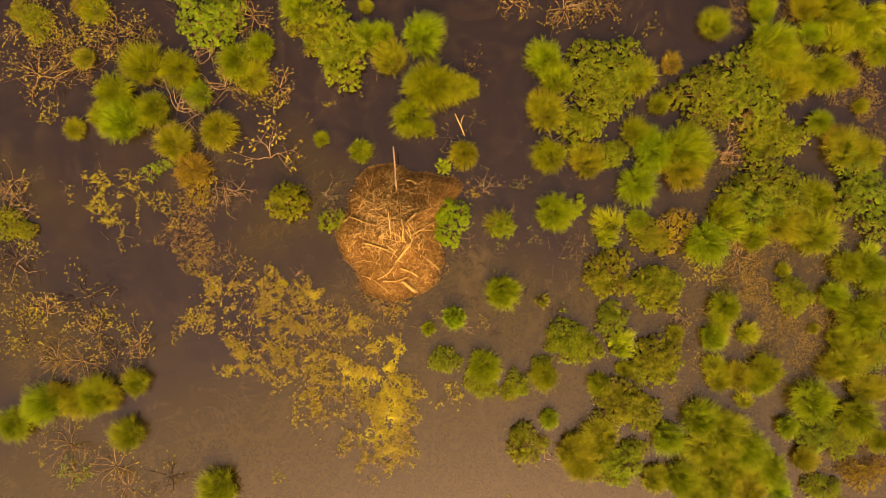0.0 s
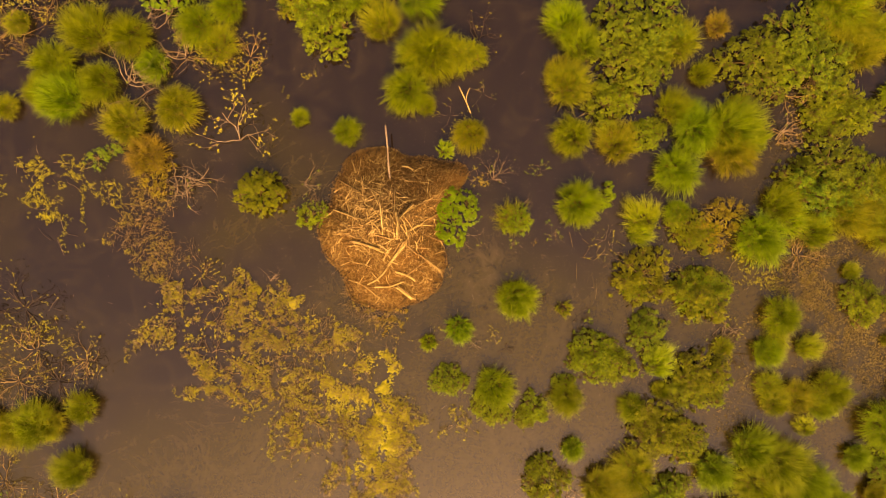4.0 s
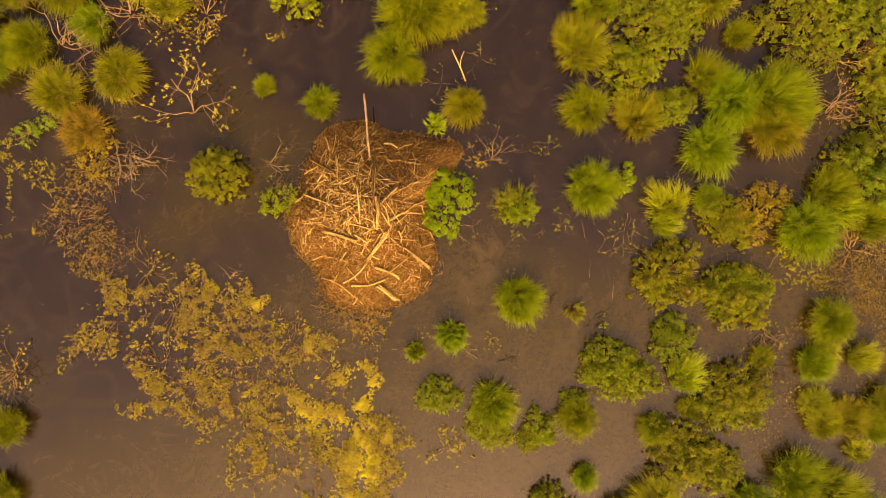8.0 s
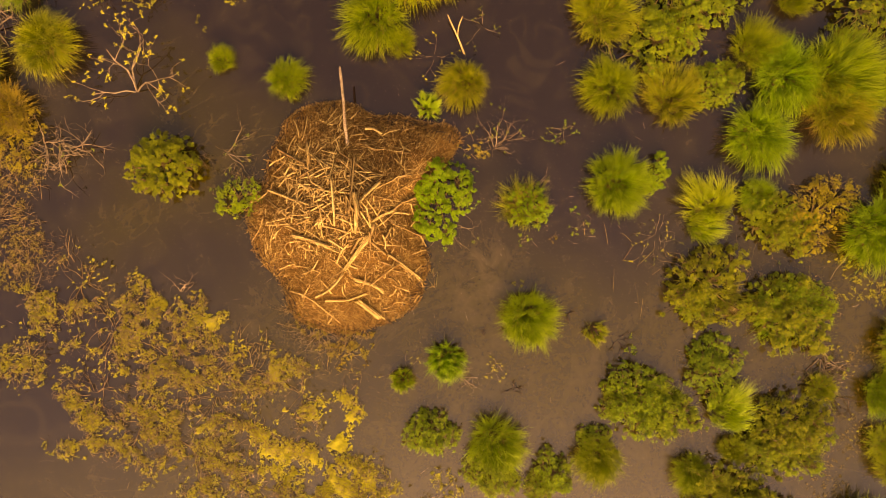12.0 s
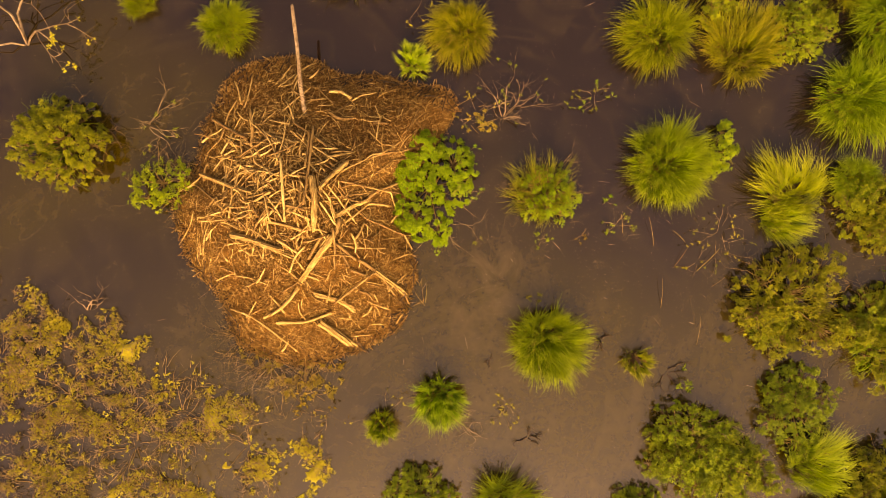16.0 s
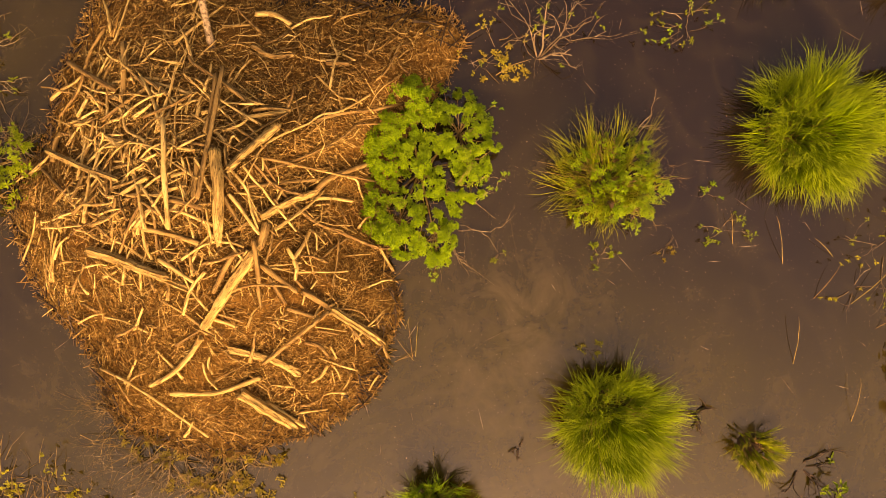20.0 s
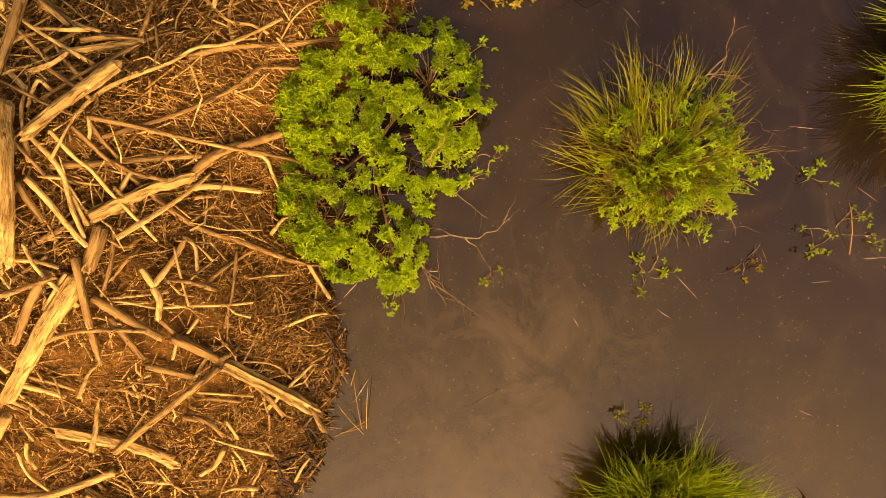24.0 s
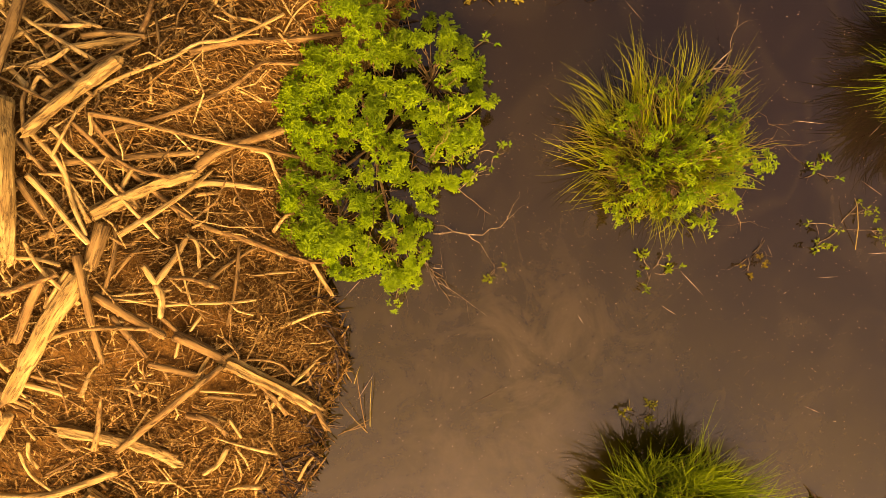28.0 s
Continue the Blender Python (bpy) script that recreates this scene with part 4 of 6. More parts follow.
def litter():
    """Thousands of thin chewed twigs and shreds that thatch the mud."""
    rng = np.random.default_rng(21)
    verts, faces = [], []
    n = 0
    while n < 52000:
        x, y = rng.uniform(-4.0, 0.5), rng.uniform(-2.9, 2.1)
        q = lodge_share(x, y)
        if q > 1.03:
            continue
        bare = noise.noise(Vector((x * 1.5, y * 1.5, 5.0))) + 0.5 * noise.noise(Vector((x * 4, y * 4, 1.0)))
        if bare > 0.0 and rng.uniform() < 0.25 + 0.9 * bare:
            continue
        long = rng.uniform(0.015, 0.06) if rng.uniform() < 0.84 else rng.uniform(0.06, 0.2)
        thick = rng.uniform(0.0013, 0.0038) * (1.25 if long > 0.12 else 1.0)
        a = rng.uniform(0, 2 * math.pi)
        dx, dy, lift = math.cos(a) * long / 2, math.sin(a) * long / 2, rng.uniform(0.0, 0.06)
        za, zb = max(lodge_z(x - dx, y - dy), 0.0) + lift, max(lodge_z(x + dx, y + dy), 0.0) + lift + rng.normal(0, 0.15) * long
        ox, oy, px, py = x - LODGE[0], y - LODGE[1], -math.sin(a) * thick, math.cos(a) * thick
        b = len(verts)
        verts += [(ox - dx - px, oy - dy - py, za), (ox - dx, oy - dy, za + 1.6 * thick), (ox - dx + px, oy - dy + py, za)]
        verts += [(ox + dx - px, oy + dy - py, zb), (ox + dx, oy + dy, zb + 1.6 * thick), (ox + dx + px, oy + dy + py, zb)]
        faces += [(b, b + 3, b + 4, b + 1), (b + 1, b + 4, b + 5, b + 2), (b, b + 1, b + 2), (b + 3, b + 5, b + 4)]
        n += 1
    part("litter", mesh_of("litter", verts, faces, LITTER_STICK), lodge, "thin chewed golden twigs and bark shreds", "stuff")
    for mat, count, seed in ((BARK, 1100, 22), (PEELED, 650, 23)):
        rng = np.random.default_rng(seed)
        verts, faces, n = [], [], 0
        while n < count:
            crown = rng.uniform() < 0.3
            x, y = (rng.normal(-2.3, 0.55), rng.normal(0.15, 0.8)) if crown else (rng.uniform(-3.8, 0.2), rng.uniform(-2.7, 1.9))
            if lodge_share(x, y) > 0.97:
                continue
            heap_stick(verts, faces, rng, x, y, rng.uniform(0.05, 0.3), rng.uniform(0.0025, 0.0065), rng.uniform(0.015, 0.08), 5)
            n += 1
        part("brushwood", mesh_of("brushwood", verts, faces, mat), lodge, "thin sticks criss-crossed over the heap", "stuff")


litter()


def wet_rim():
    """Wet dark sticks that poke out of the bank all along the waterline."""
    rng = np.random.default_rng(24)
    verts, faces, n = [], [], 0
    while n < 420:
        x, y = rng.uniform(-4.1, 0.6), rng.uniform(-3.0, 2.2)
        q = lodge_share(x, y)
        if not 0.94 < q < 1.03 or (x < -1.5 and rng.uniform() < 0.55):
            continue
        a = math.atan2(y - LODGE[1], x - LODGE[0]) + rng.normal(0, 0.7)
        ln, th = rng.uniform(0.06, 0.24), rng.uniform(0.003, 0.009)
        z = max(lodge_z(x, y), 0.0) + rng.uniform(0.0, 0.05)
        ox, oy = x - LODGE[0], y - LODGE[1]
        tube(verts, faces, [(ox - math.cos(a) * ln, oy - math.sin(a) * ln, z + 0.1), (ox, oy, z), (ox + math.cos(a) * ln * 0.5, oy + math.sin(a) * ln * 0.5, max(0.004, z - rng.uniform(0, 0.06)))], [th, th, th * 0.6], 4)
        n += 1
    part("brushwood", mesh_of("brushwood", verts, faces, DARK_TWIG), lodge, "wet dark sticks poking out of the bank", "stuff")


wet_rim()


def standing_pole():
    """The bleached pole that leans out of the heap's far side."""
    rng = np.random.default_rng(3)
    pole = thing("leaning_pole", -1.85, 1.2, 0, "weathered grey-brown pole leaning out of the stick heap", "pole")
    verts, faces = [], []
    knotty(verts, faces, [(0.02, -0.2, 0.45), (-0.01, 0.2, 0.62), (-0.03, 0.75, 0.74), (-0.07, 1.27, 0.84)], 0.038, rng, 9, 0.6)
    part("shaft", mesh_of("shaft", verts, faces, TWIG, True), pole)


standing_pole()

# ---------------------------------------------------------------- sedge tussocks and bushes
SEDGE_GREEN = [tussock_model(100 + k, "green", lean=(0.1 * (k - 1.5), -0.12)) for k in range(4)]
SEDGE_YELLOW = [tussock_model(120 + k, "yellow", dead=0.22, lean=(0.08, -0.1 * k)) for k in range(3)]
SEDGE_PALE = [tussock_model(140 + k, "pale", n=1500, width=0.0095, lean=(0.25, -0.3)) for k in range(2)]
SEDGE_RUSTY = [tussock_model(150, "orange", n=1600, dead=0.5)]
BUSH_GREEN = [bush_model(160 + k, LEAF, grass=150 * k, label="rounded green leafy bog bush standing in the pond") for k in range(2)]
BUSH_OLIVE = [bush_model(170 + k, OLIVE, bare=0.25, grass=520, label="olive leafy bog bush with bare twigs in the pond") for k in range(3)]
BUSH_FRESH = [bush_model(180, FRESH, sprays=60, label="small fresh green leafy bush in shallow water")]
BUSH_RUSTY = [bush_model(190, RUSTY, sprays=80, bare=0.5, label="rusty brown leafy bog bush turning autumnal in the pond")]

place(BUSH_GREEN[0], -8.28, 6.71, 1.21, 1.07, 77)
place(BUSH_GREEN[1], -7.59, 6.91, 0.78, 0.70, 24)
place(SEDGE_YELLOW[0], -11.97, 7.14, 0.57, 0.49, 274)
place(SEDGE_YELLOW[1], -12.38, 7.29, 0.44, 0.38, 298)
place(SEDGE_GREEN[0], -10.32, 5.24, 0.87, 0.77, 259)
place(SEDGE_GREEN[1], -9.18, 5.16, 0.74, 0.67, 44)
place(SEDGE_GREEN[2], -11.39, 4.36, 0.78, 0.74, 35)
place(SEDGE_GREEN[3], -10.04, 3.86, 0.70, 0.64, 282)
place(SEDGE_GREEN[0], -11.00, 3.43, 0.91, 0.86, 289)
place(SEDGE_GREEN[1], -11.73, 3.59, 0.61, 0.55, 114)
place(SEDGE_GREEN[2], -8.50, 4.33, 0.57, 0.55, 298)
place(SEDGE_GREEN[3], -7.24, 5.44, 0.70, 0.71, 295)
place(SEDGE_GREEN[0], -6.39, 5.95, 0.57, 0.55, 25)
place(SEDGE_YELLOW[2], -7.88, 3.15, 0.74, 0.73, 23)
place(SEDGE_YELLOW[0], -9.35, 2.70, 0.74, 0.69, 68)
place(SEDGE_YELLOW[1], -6.69, 4.85, 0.66, 0.58, 73)
place(SEDGE_YELLOW[2], -12.32, 5.57, 0.44, 0.40, 292)
place(SEDGE_YELLOW[0], -12.75, 3.17, 0.44, 0.39, 349)
place(BUSH_FRESH[0], -9.47, 2.15, 0.37, 0.30, 297)
place(BUSH_FRESH[0], -10.20, 1.71, 0.40, 0.34, 96)
place(BUSH_FRESH[0], -9.87, 1.89, 0.26, 0.22, 280)
place(SEDGE_RUSTY[0], -8.75, 1.80, 0.74, 0.61, 288)
place(BUSH_RUSTY[0], -8.52, 1.42, 0.74, 0.59, 105)
place(SEDGE_GREEN[1], -5.06, 7.18, 0.70, 0.66, 272)
place(SEDGE_YELLOW[1], -2.88, 7.20, 0.29, 0.26, 160)
place(BUSH_OLIVE[0], -4.21, 6.69, 0.96, 0.86, 232)
place(BUSH_OLIVE[1], -3.78, 6.05, 0.91, 0.81, 127)
place(BUSH_OLIVE[2], -3.71, 5.35, 0.91, 0.86, 357)
place(BUSH_OLIVE[0], -4.52, 6.09, 0.66, 0.62, 41)
place(SEDGE_GREEN[2], -2.83, 6.23, 0.61, 0.59, 268)
place(SEDGE_GREEN[3], -2.28, 6.32, 0.44, 0.41, 175)
place(SEDGE_GREEN[0], -1.05, 6.20, 0.83, 0.82, 147)
place(SEDGE_GREEN[1], -0.68, 4.60, 0.91, 0.89, 37)
place(SEDGE_GREEN[2], -1.05, 4.59, 0.66, 0.58, 214)
place(SEDGE_YELLOW[2], -2.08, 5.43, 0.68, 0.59, 175)
place(SEDGE_YELLOW[0], -0.03, 4.55, 0.66, 0.57, 250)
place(SEDGE_YELLOW[1], 0.44, 4.57, 0.48, 0.44, 342)
place(SEDGE_GREEN[3], -1.37, 3.60, 0.74, 0.66, 285)
place(SEDGE_GREEN[0], -0.87, 3.13, 0.33, 0.31, 160)
place(SEDGE_GREEN[1], -4.41, 2.81, 0.31, 0.28, 179)
place(SEDGE_YELLOW[2], 0.41, 2.35, 0.56, 0.52, 296)
place(SEDGE_GREEN[2], -3.11, 2.44, 0.47, 0.46, 35)
place(BUSH_OLIVE[1], -5.30, 6.50, 0.31, 0.29, 138)
place(BUSH_OLIVE[2], -13.96, 6.77, 0.66, 0.59, 340)
place(BUSH_OLIVE[0], -14.58, 7.08, 0.44, 0.37, 359)
place(BUSH_OLIVE[1], -15.05, -0.00, 0.57, 0.50, 295)
place(BUSH_OLIVE[2], -14.47, -0.25, 0.40, 0.38, 228)
place(BUSH_FRESH[0], -5.60, 6.61, 0.20, 0.16, 197)
place(SEDGE_GREEN[3], 3.06, 5.41, 0.70, 0.70, 177)
place(SEDGE_GREEN[0], 3.47, 4.80, 0.70, 0.61, 236)
place(SEDGE_GREEN[1], 3.25, 2.27, 0.66, 0.61, 312)
place(SEDGE_YELLOW[0], 3.10, 3.69, 0.78, 0.68, 30)
place(SEDGE_YELLOW[1], 4.46, 2.08, 0.70, 0.61, 147)
place(SEDGE_YELLOW[2], 2.87, 3.95, 0.53, 0.45, 126)
place(BUSH_GREEN[0], 4.67, 5.24, 1.08, 0.97, 254)
place(BUSH_GREEN[1], 5.51, 5.10, 1.04, 0.88, 229)
place(BUSH_GREEN[0], 4.88, 4.28, 0.98, 0.87, 142)
place(BUSH_GREEN[1], 5.36, 4.11, 0.74, 0.71, 220)
place(SEDGE_YELLOW[0], 6.13, 4.85, 0.74, 0.72, 142)
place(BUSH_OLIVE[0], 4.17, 3.14, 0.74, 0.69, 183)
place(BUSH_OLIVE[1], 4.55, 3.39, 0.61, 0.57, 194)
place(BUSH_OLIVE[2], 5.22, 2.27, 0.57, 0.55, 77)
place(BUSH_OLIVE[0], 5.51, 2.47, 0.40, 0.33, 77)
place(SEDGE_GREEN[2], 6.04, 3.01, 0.59, 0.54, 119)
place(SEDGE_GREEN[3], 6.67, 2.45, 0.78, 0.69, 301)
place(SEDGE_GREEN[0], 7.60, 2.49, 0.96, 0.87, 144)
place(SEDGE_GREEN[1], 8.18, 2.18, 0.61, 0.53, 214)
place(SEDGE_GREEN[2], 6.13, 1.33, 0.78, 0.75, 312)
place(SEDGE_GREEN[3], 6.79, 3.95, 0.44, 0.42, 64)
place(SEDGE_GREEN[0], 6.52, 2.83, 0.48, 0.47, 263)
place(SEDGE_YELLOW[1], 7.61, 1.80, 0.78, 0.77, 335)
place(SEDGE_RUSTY[0], 7.24, 5.31, 0.44, 0.36, 27)
place(BUSH_RUSTY[0], 7.94, 3.16, 0.33, 0.28, 348)
place(BUSH_GREEN[0], 8.18, 4.27, 1.04, 0.99, 200)
place(BUSH_GREEN[1], 9.43, 4.99, 1.08, 0.97, 201)
place(BUSH_GREEN[0], 9.89, 4.26, 1.13, 0.96, 324)
place(BUSH_GREEN[1], 8.72, 3.66, 0.57, 0.50, 97)
place(BUSH_GREEN[0], 9.25, 4.11, 0.66, 0.55, 106)
place(SEDGE_GREEN[1], 10.43, 5.90, 0.96, 0.90, 56)
place(SEDGE_GREEN[2], 10.97, 5.30, 0.66, 0.61, 26)
place(SEDGE_YELLOW[2], 10.73, 5.55, 0.91, 0.79, 290)
place(SEDGE_YELLOW[0], 11.06, 4.56, 0.74, 0.64, 51)
place(SEDGE_YELLOW[1], 11.43, 5.12, 0.66, 0.65, 314)
place(BUSH_OLIVE[1], 10.32, 3.18, 0.91, 0.76, 106)
place(BUSH_OLIVE[2], 10.91, 2.81, 0.78, 0.72, 76)
place(BUSH_OLIVE[0], 10.12, 2.73, 0.61, 0.56, 177)
place(SEDGE_GREEN[3], 12.15, 3.38, 0.50, 0.48, 242)
place(SEDGE_GREEN[0], 8.62, 6.50, 0.63, 0.56, 249)
place(SEDGE_GREEN[1], 10.18, 7.01, 0.48, 0.49, 238)
place(SEDGE_YELLOW[2], 11.57, 7.09, 0.66, 0.60, 159)
place(SEDGE_YELLOW[0], 10.14, 7.19, 0.53, 0.45, 52)
place(SEDGE_PALE[0], 12.68, 5.93, 0.70, 0.69, 135)
place(SEDGE_PALE[1], 13.75, 6.84, 0.70, 0.66, 354)
place(SEDGE_GREEN[2], 12.54, 7.06, 0.78, 0.71, 11)
place(SEDGE_GREEN[3], 12.31, 5.01, 0.78, 0.71, 270)
place(SEDGE_GREEN[0], 13.97, 5.75, 0.66, 0.61, 353)
place(SEDGE_GREEN[1], 13.20, 6.47, 0.74, 0.71, 13)
place(SEDGE_GREEN[2], 11.80, 6.23, 0.53, 0.52, 152)
place(SEDGE_YELLOW[1], 13.44, 3.89, 0.33, 0.32, 46)
place(SEDGE_YELLOW[2], 12.96, 4.77, 0.44, 0.41, 133)
place(SEDGE_RUSTY[0], 12.63, 2.92, 0.53, 0.42, 85)
place(SEDGE_YELLOW[0], 12.93, 2.50, 0.78, 0.71, 114)
place(SEDGE_YELLOW[1], 13.70, 2.36, 0.66, 0.61, 257)
place(BUSH_GREEN[1], 13.31, 1.80, 0.83, 0.73, 114)
place(BUSH_GREEN[0], 13.76, 0.87, 0.91, 0.84, 99)
place(BUSH_GREEN[1], 13.08, 0.78, 0.74, 0.70, 205)
place(BUSH_GREEN[0], 14.11, -0.05, 0.74, 0.69, 116)
place(BUSH_GREEN[1], 10.32, 1.42, 1.13, 0.97, 252)
place(BUSH_GREEN[0], 11.10, 0.87, 0.96, 0.84, 14)
place(BUSH_GREEN[1], 10.09, 0.59, 0.96, 0.93, 143)
place(BUSH_GREEN[0], 9.49, 0.97, 0.70, 0.63, 99)
place(SEDGE_GREEN[3], 12.03, 0.88, 0.70, 0.68, 176)
place(SEDGE_GREEN[0], 9.00, 0.35, 0.66, 0.62, 178)
place(SEDGE_GREEN[1], 9.99, -0.43, 0.61, 0.62, 186)
place(SEDGE_YELLOW[2], 10.87, 0.13, 0.78, 0.67, 52)
place(SEDGE_YELLOW[0], 12.05, -0.33, 0.91, 0.81, 100)
place(SEDGE_YELLOW[1], 11.55, -0.05, 0.66, 0.59, 247)
place(SEDGE_GREEN[2], 8.46, -0.56, 0.87, 0.85, 312)
place(SEDGE_GREEN[3], 6.19, 0.16, 0.42, 0.42, 245)
place(SEDGE_PALE[0], 5.23, -0.03, 0.66, 0.66, 176)
place(SEDGE_PALE[1], 5.07, -0.44, 0.44, 0.43, 43)
place(BUSH_OLIVE[1], 6.37, -0.21, 0.57, 0.54, 61)
place(BUSH_OLIVE[2], 6.57, -0.53, 0.48, 0.46, 102)
place(BUSH_RUSTY[0], 7.28, -0.21, 0.74, 0.63, 91)
place(BUSH_RUSTY[0], 7.67, 0.03, 0.57, 0.48, 325)
place(BUSH_OLIVE[0], 6.94, -0.53, 0.53, 0.46, 202)
place(SEDGE_PALE[0], 9.35, -0.15, 0.53, 0.49, 43)
place(BUSH_OLIVE[1], 5.19, -1.62, 0.87, 0.81, 87)
place(BUSH_OLIVE[2], 4.94, -1.95, 0.48, 0.47, 14)
place(BUSH_OLIVE[0], 6.82, -2.21, 0.91, 0.78, 238)
place(BUSH_OLIVE[1], 6.57, -1.94, 0.66, 0.62, 74)
place(BUSH_OLIVE[2], 7.33, -2.04, 0.53, 0.48, 305)
place(SEDGE_GREEN[0], 9.13, -2.78, 0.66, 0.67, 336)
place(SEDGE_GREEN[1], 8.70, -3.79, 0.53, 0.53, 79)
place(SEDGE_PALE[1], 9.80, -3.67, 0.48, 0.46, 67)
place(SEDGE_PALE[0], 8.96, -3.45, 0.44, 0.38, 332)
place(BUSH_OLIVE[0], 11.40, -2.45, 0.74, 0.63, 71)
place(BUSH_OLIVE[1], 11.17, -2.21, 0.48, 0.43, 99)
place(SEDGE_YELLOW[2], 11.01, -1.56, 0.31, 0.30, 108)
place(SEDGE_YELLOW[0], 8.79, -4.78, 0.48, 0.41, 108)
place(SEDGE_YELLOW[1], 9.58, -5.11, 0.57, 0.50, 123)
place(SEDGE_YELLOW[2], 8.98, -5.25, 0.53, 0.50, 166)
place(SEDGE_GREEN[2], 10.52, -4.94, 0.72, 0.66, 214)
place(SEDGE_GREEN[3], 10.20, -5.34, 0.48, 0.48, 31)
place(SEDGE_PALE[1], 9.86, -5.97, 0.40, 0.40, 181)
place(BUSH_OLIVE[2], 3.86, -3.83, 0.78, 0.75, 339)
place(BUSH_OLIVE[0], 4.43, -4.12, 0.70, 0.64, 264)
place(BUSH_OLIVE[1], 3.50, -3.96, 0.44, 0.39, 256)
place(BUSH_GREEN[1], 5.36, -3.30, 0.70, 0.59, 77)
place(BUSH_GREEN[0], 5.20, -3.00, 0.44, 0.39, 9)
place(SEDGE_PALE[0], 5.62, -4.12, 0.61, 0.62, 93)
place(BUSH_OLIVE[2], 6.76, -4.42, 0.83, 0.76, 76)
place(BUSH_OLIVE[0], 6.51, -4.88, 0.66, 0.56, 242)
place(BUSH_OLIVE[1], 7.18, -4.78, 0.57, 0.52, 61)
place(SEDGE_YELLOW[0], 7.51, -3.69, 0.37, 0.34, 166)
place(SEDGE_GREEN[0], 5.79, -4.91, 0.33, 0.32, 271)
place(BUSH_OLIVE[2], -0.29, -4.60, 0.57, 0.52, 54)
place(BUSH_OLIVE[0], 2.18, -5.43, 0.53, 0.50, 29)
place(BUSH_OLIVE[1], 1.91, -5.70, 0.35, 0.30, 141)
place(SEDGE_GREEN[1], 1.04, -4.80, 0.70, 0.61, 50)
place(SEDGE_GREEN[2], 3.12, -5.09, 0.59, 0.56, 287)
place(BUSH_OLIVE[2], 0.95, -5.39, 0.61, 0.51, 32)
place(BUSH_OLIVE[0], 3.00, -4.73, 0.40, 0.35, 313)
place(SEDGE_GREEN[3], 3.28, -6.55, 0.40, 0.40, 310)
place(SEDGE_GREEN[0], 4.97, -5.38, 0.48, 0.46, 354)
place(BUSH_OLIVE[1], 5.74, -5.99, 0.91, 0.80, 260)
place(BUSH_OLIVE[2], 6.43, -6.39, 0.74, 0.67, 244)
place(BUSH_OLIVE[0], 5.40, -5.85, 0.57, 0.51, 126)
place(BUSH_OLIVE[1], 2.47, -7.48, 0.72, 0.67, 132)
place(BUSH_OLIVE[2], 2.29, -7.14, 0.40, 0.38, 103)
place(SEDGE_YELLOW[1], 4.08, -7.66, 0.70, 0.68, 70)
place(SEDGE_YELLOW[2], 5.02, -7.25, 0.78, 0.71, 200)
place(SEDGE_YELLOW[0], 4.37, -8.14, 0.70, 0.64, 37)
place(SEDGE_GREEN[1], 4.20, -8.10, 0.53, 0.51, 219)
place(BUSH_OLIVE[0], 5.78, -8.11, 0.83, 0.70, 342)
place(BUSH_OLIVE[1], 5.24, -8.25, 0.57, 0.49, 62)
place(BUSH_OLIVE[2], 6.09, -7.67, 0.53, 0.50, 79)
place(SEDGE_GREEN[2], 7.28, -7.15, 0.70, 0.71, 329)
place(SEDGE_GREEN[3], 8.29, -6.56, 0.78, 0.77, 73)
place(SEDGE_GREEN[0], 9.88, -7.49, 0.87, 0.80, 70)
place(SEDGE_GREEN[1], 7.67, -8.58, 0.74, 0.76, 112)
place(SEDGE_YELLOW[1], 9.12, -7.01, 0.91, 0.88, 48)
place(SEDGE_YELLOW[2], 8.50, -7.61, 0.78, 0.71, 249)
place(SEDGE_YELLOW[0], 9.46, -8.18, 0.74, 0.65, 341)
place(SEDGE_YELLOW[1], 6.85, -8.62, 0.57, 0.55, 82)
place(SEDGE_GREEN[2], 10.67, -8.17, 0.74, 0.73, 263)
place(SEDGE_GREEN[3], 8.99, -8.75, 0.78, 0.73, 215)
place(SEDGE_GREEN[0], 8.17, -9.07, 0.66, 0.59, 163)
place(SEDGE_YELLOW[2], 10.03, -8.95, 0.74, 0.64, 187)
place(SEDGE_GREEN[1], 12.08, -5.90, 0.87, 0.77, 283)
place(SEDGE_GREEN[2], 11.26, -6.77, 0.50, 0.47, 9)
place(SEDGE_GREEN[3], 13.59, -6.42, 0.83, 0.77, 264)
place(BUSH_GREEN[1], 12.23, -6.86, 0.78, 0.72, 262)
place(BUSH_GREEN[0], 11.92, -7.24, 0.53, 0.51, 57)
place(BUSH_GREEN[1], 12.75, -7.04, 0.57, 0.55, 117)
place(SEDGE_YELLOW[0], 13.11, -4.55, 0.74, 0.73, 53)
place(SEDGE_YELLOW[1], 13.73, -5.50, 0.61, 0.52, 139)
place(SEDGE_YELLOW[2], 14.12, -5.51, 0.53, 0.45, 92)
place(SEDGE_YELLOW[0], 12.62, -4.85, 0.53, 0.46, 66)
place(SEDGE_GREEN[0], 13.50, -3.12, 0.87, 0.87, 346)
place(SEDGE_GREEN[1], 12.64, -2.39, 0.57, 0.57, 132)
place(SEDGE_GREEN[2], 13.14, -1.36, 0.66, 0.61, 274)
place(SEDGE_GREEN[3], 13.98, -1.54, 0.66, 0.66, 292)
place(SEDGE_GREEN[0], 14.02, -2.85, 0.61, 0.58, 167)
place(SEDGE_YELLOW[1], 12.09, -3.49, 0.24, 0.21, 29)
place(SEDGE_YELLOW[2], 11.84, -7.91, 0.53, 0.50, 93)
place(SEDGE_YELLOW[0], 12.88, -3.81, 0.48, 0.44, 37)
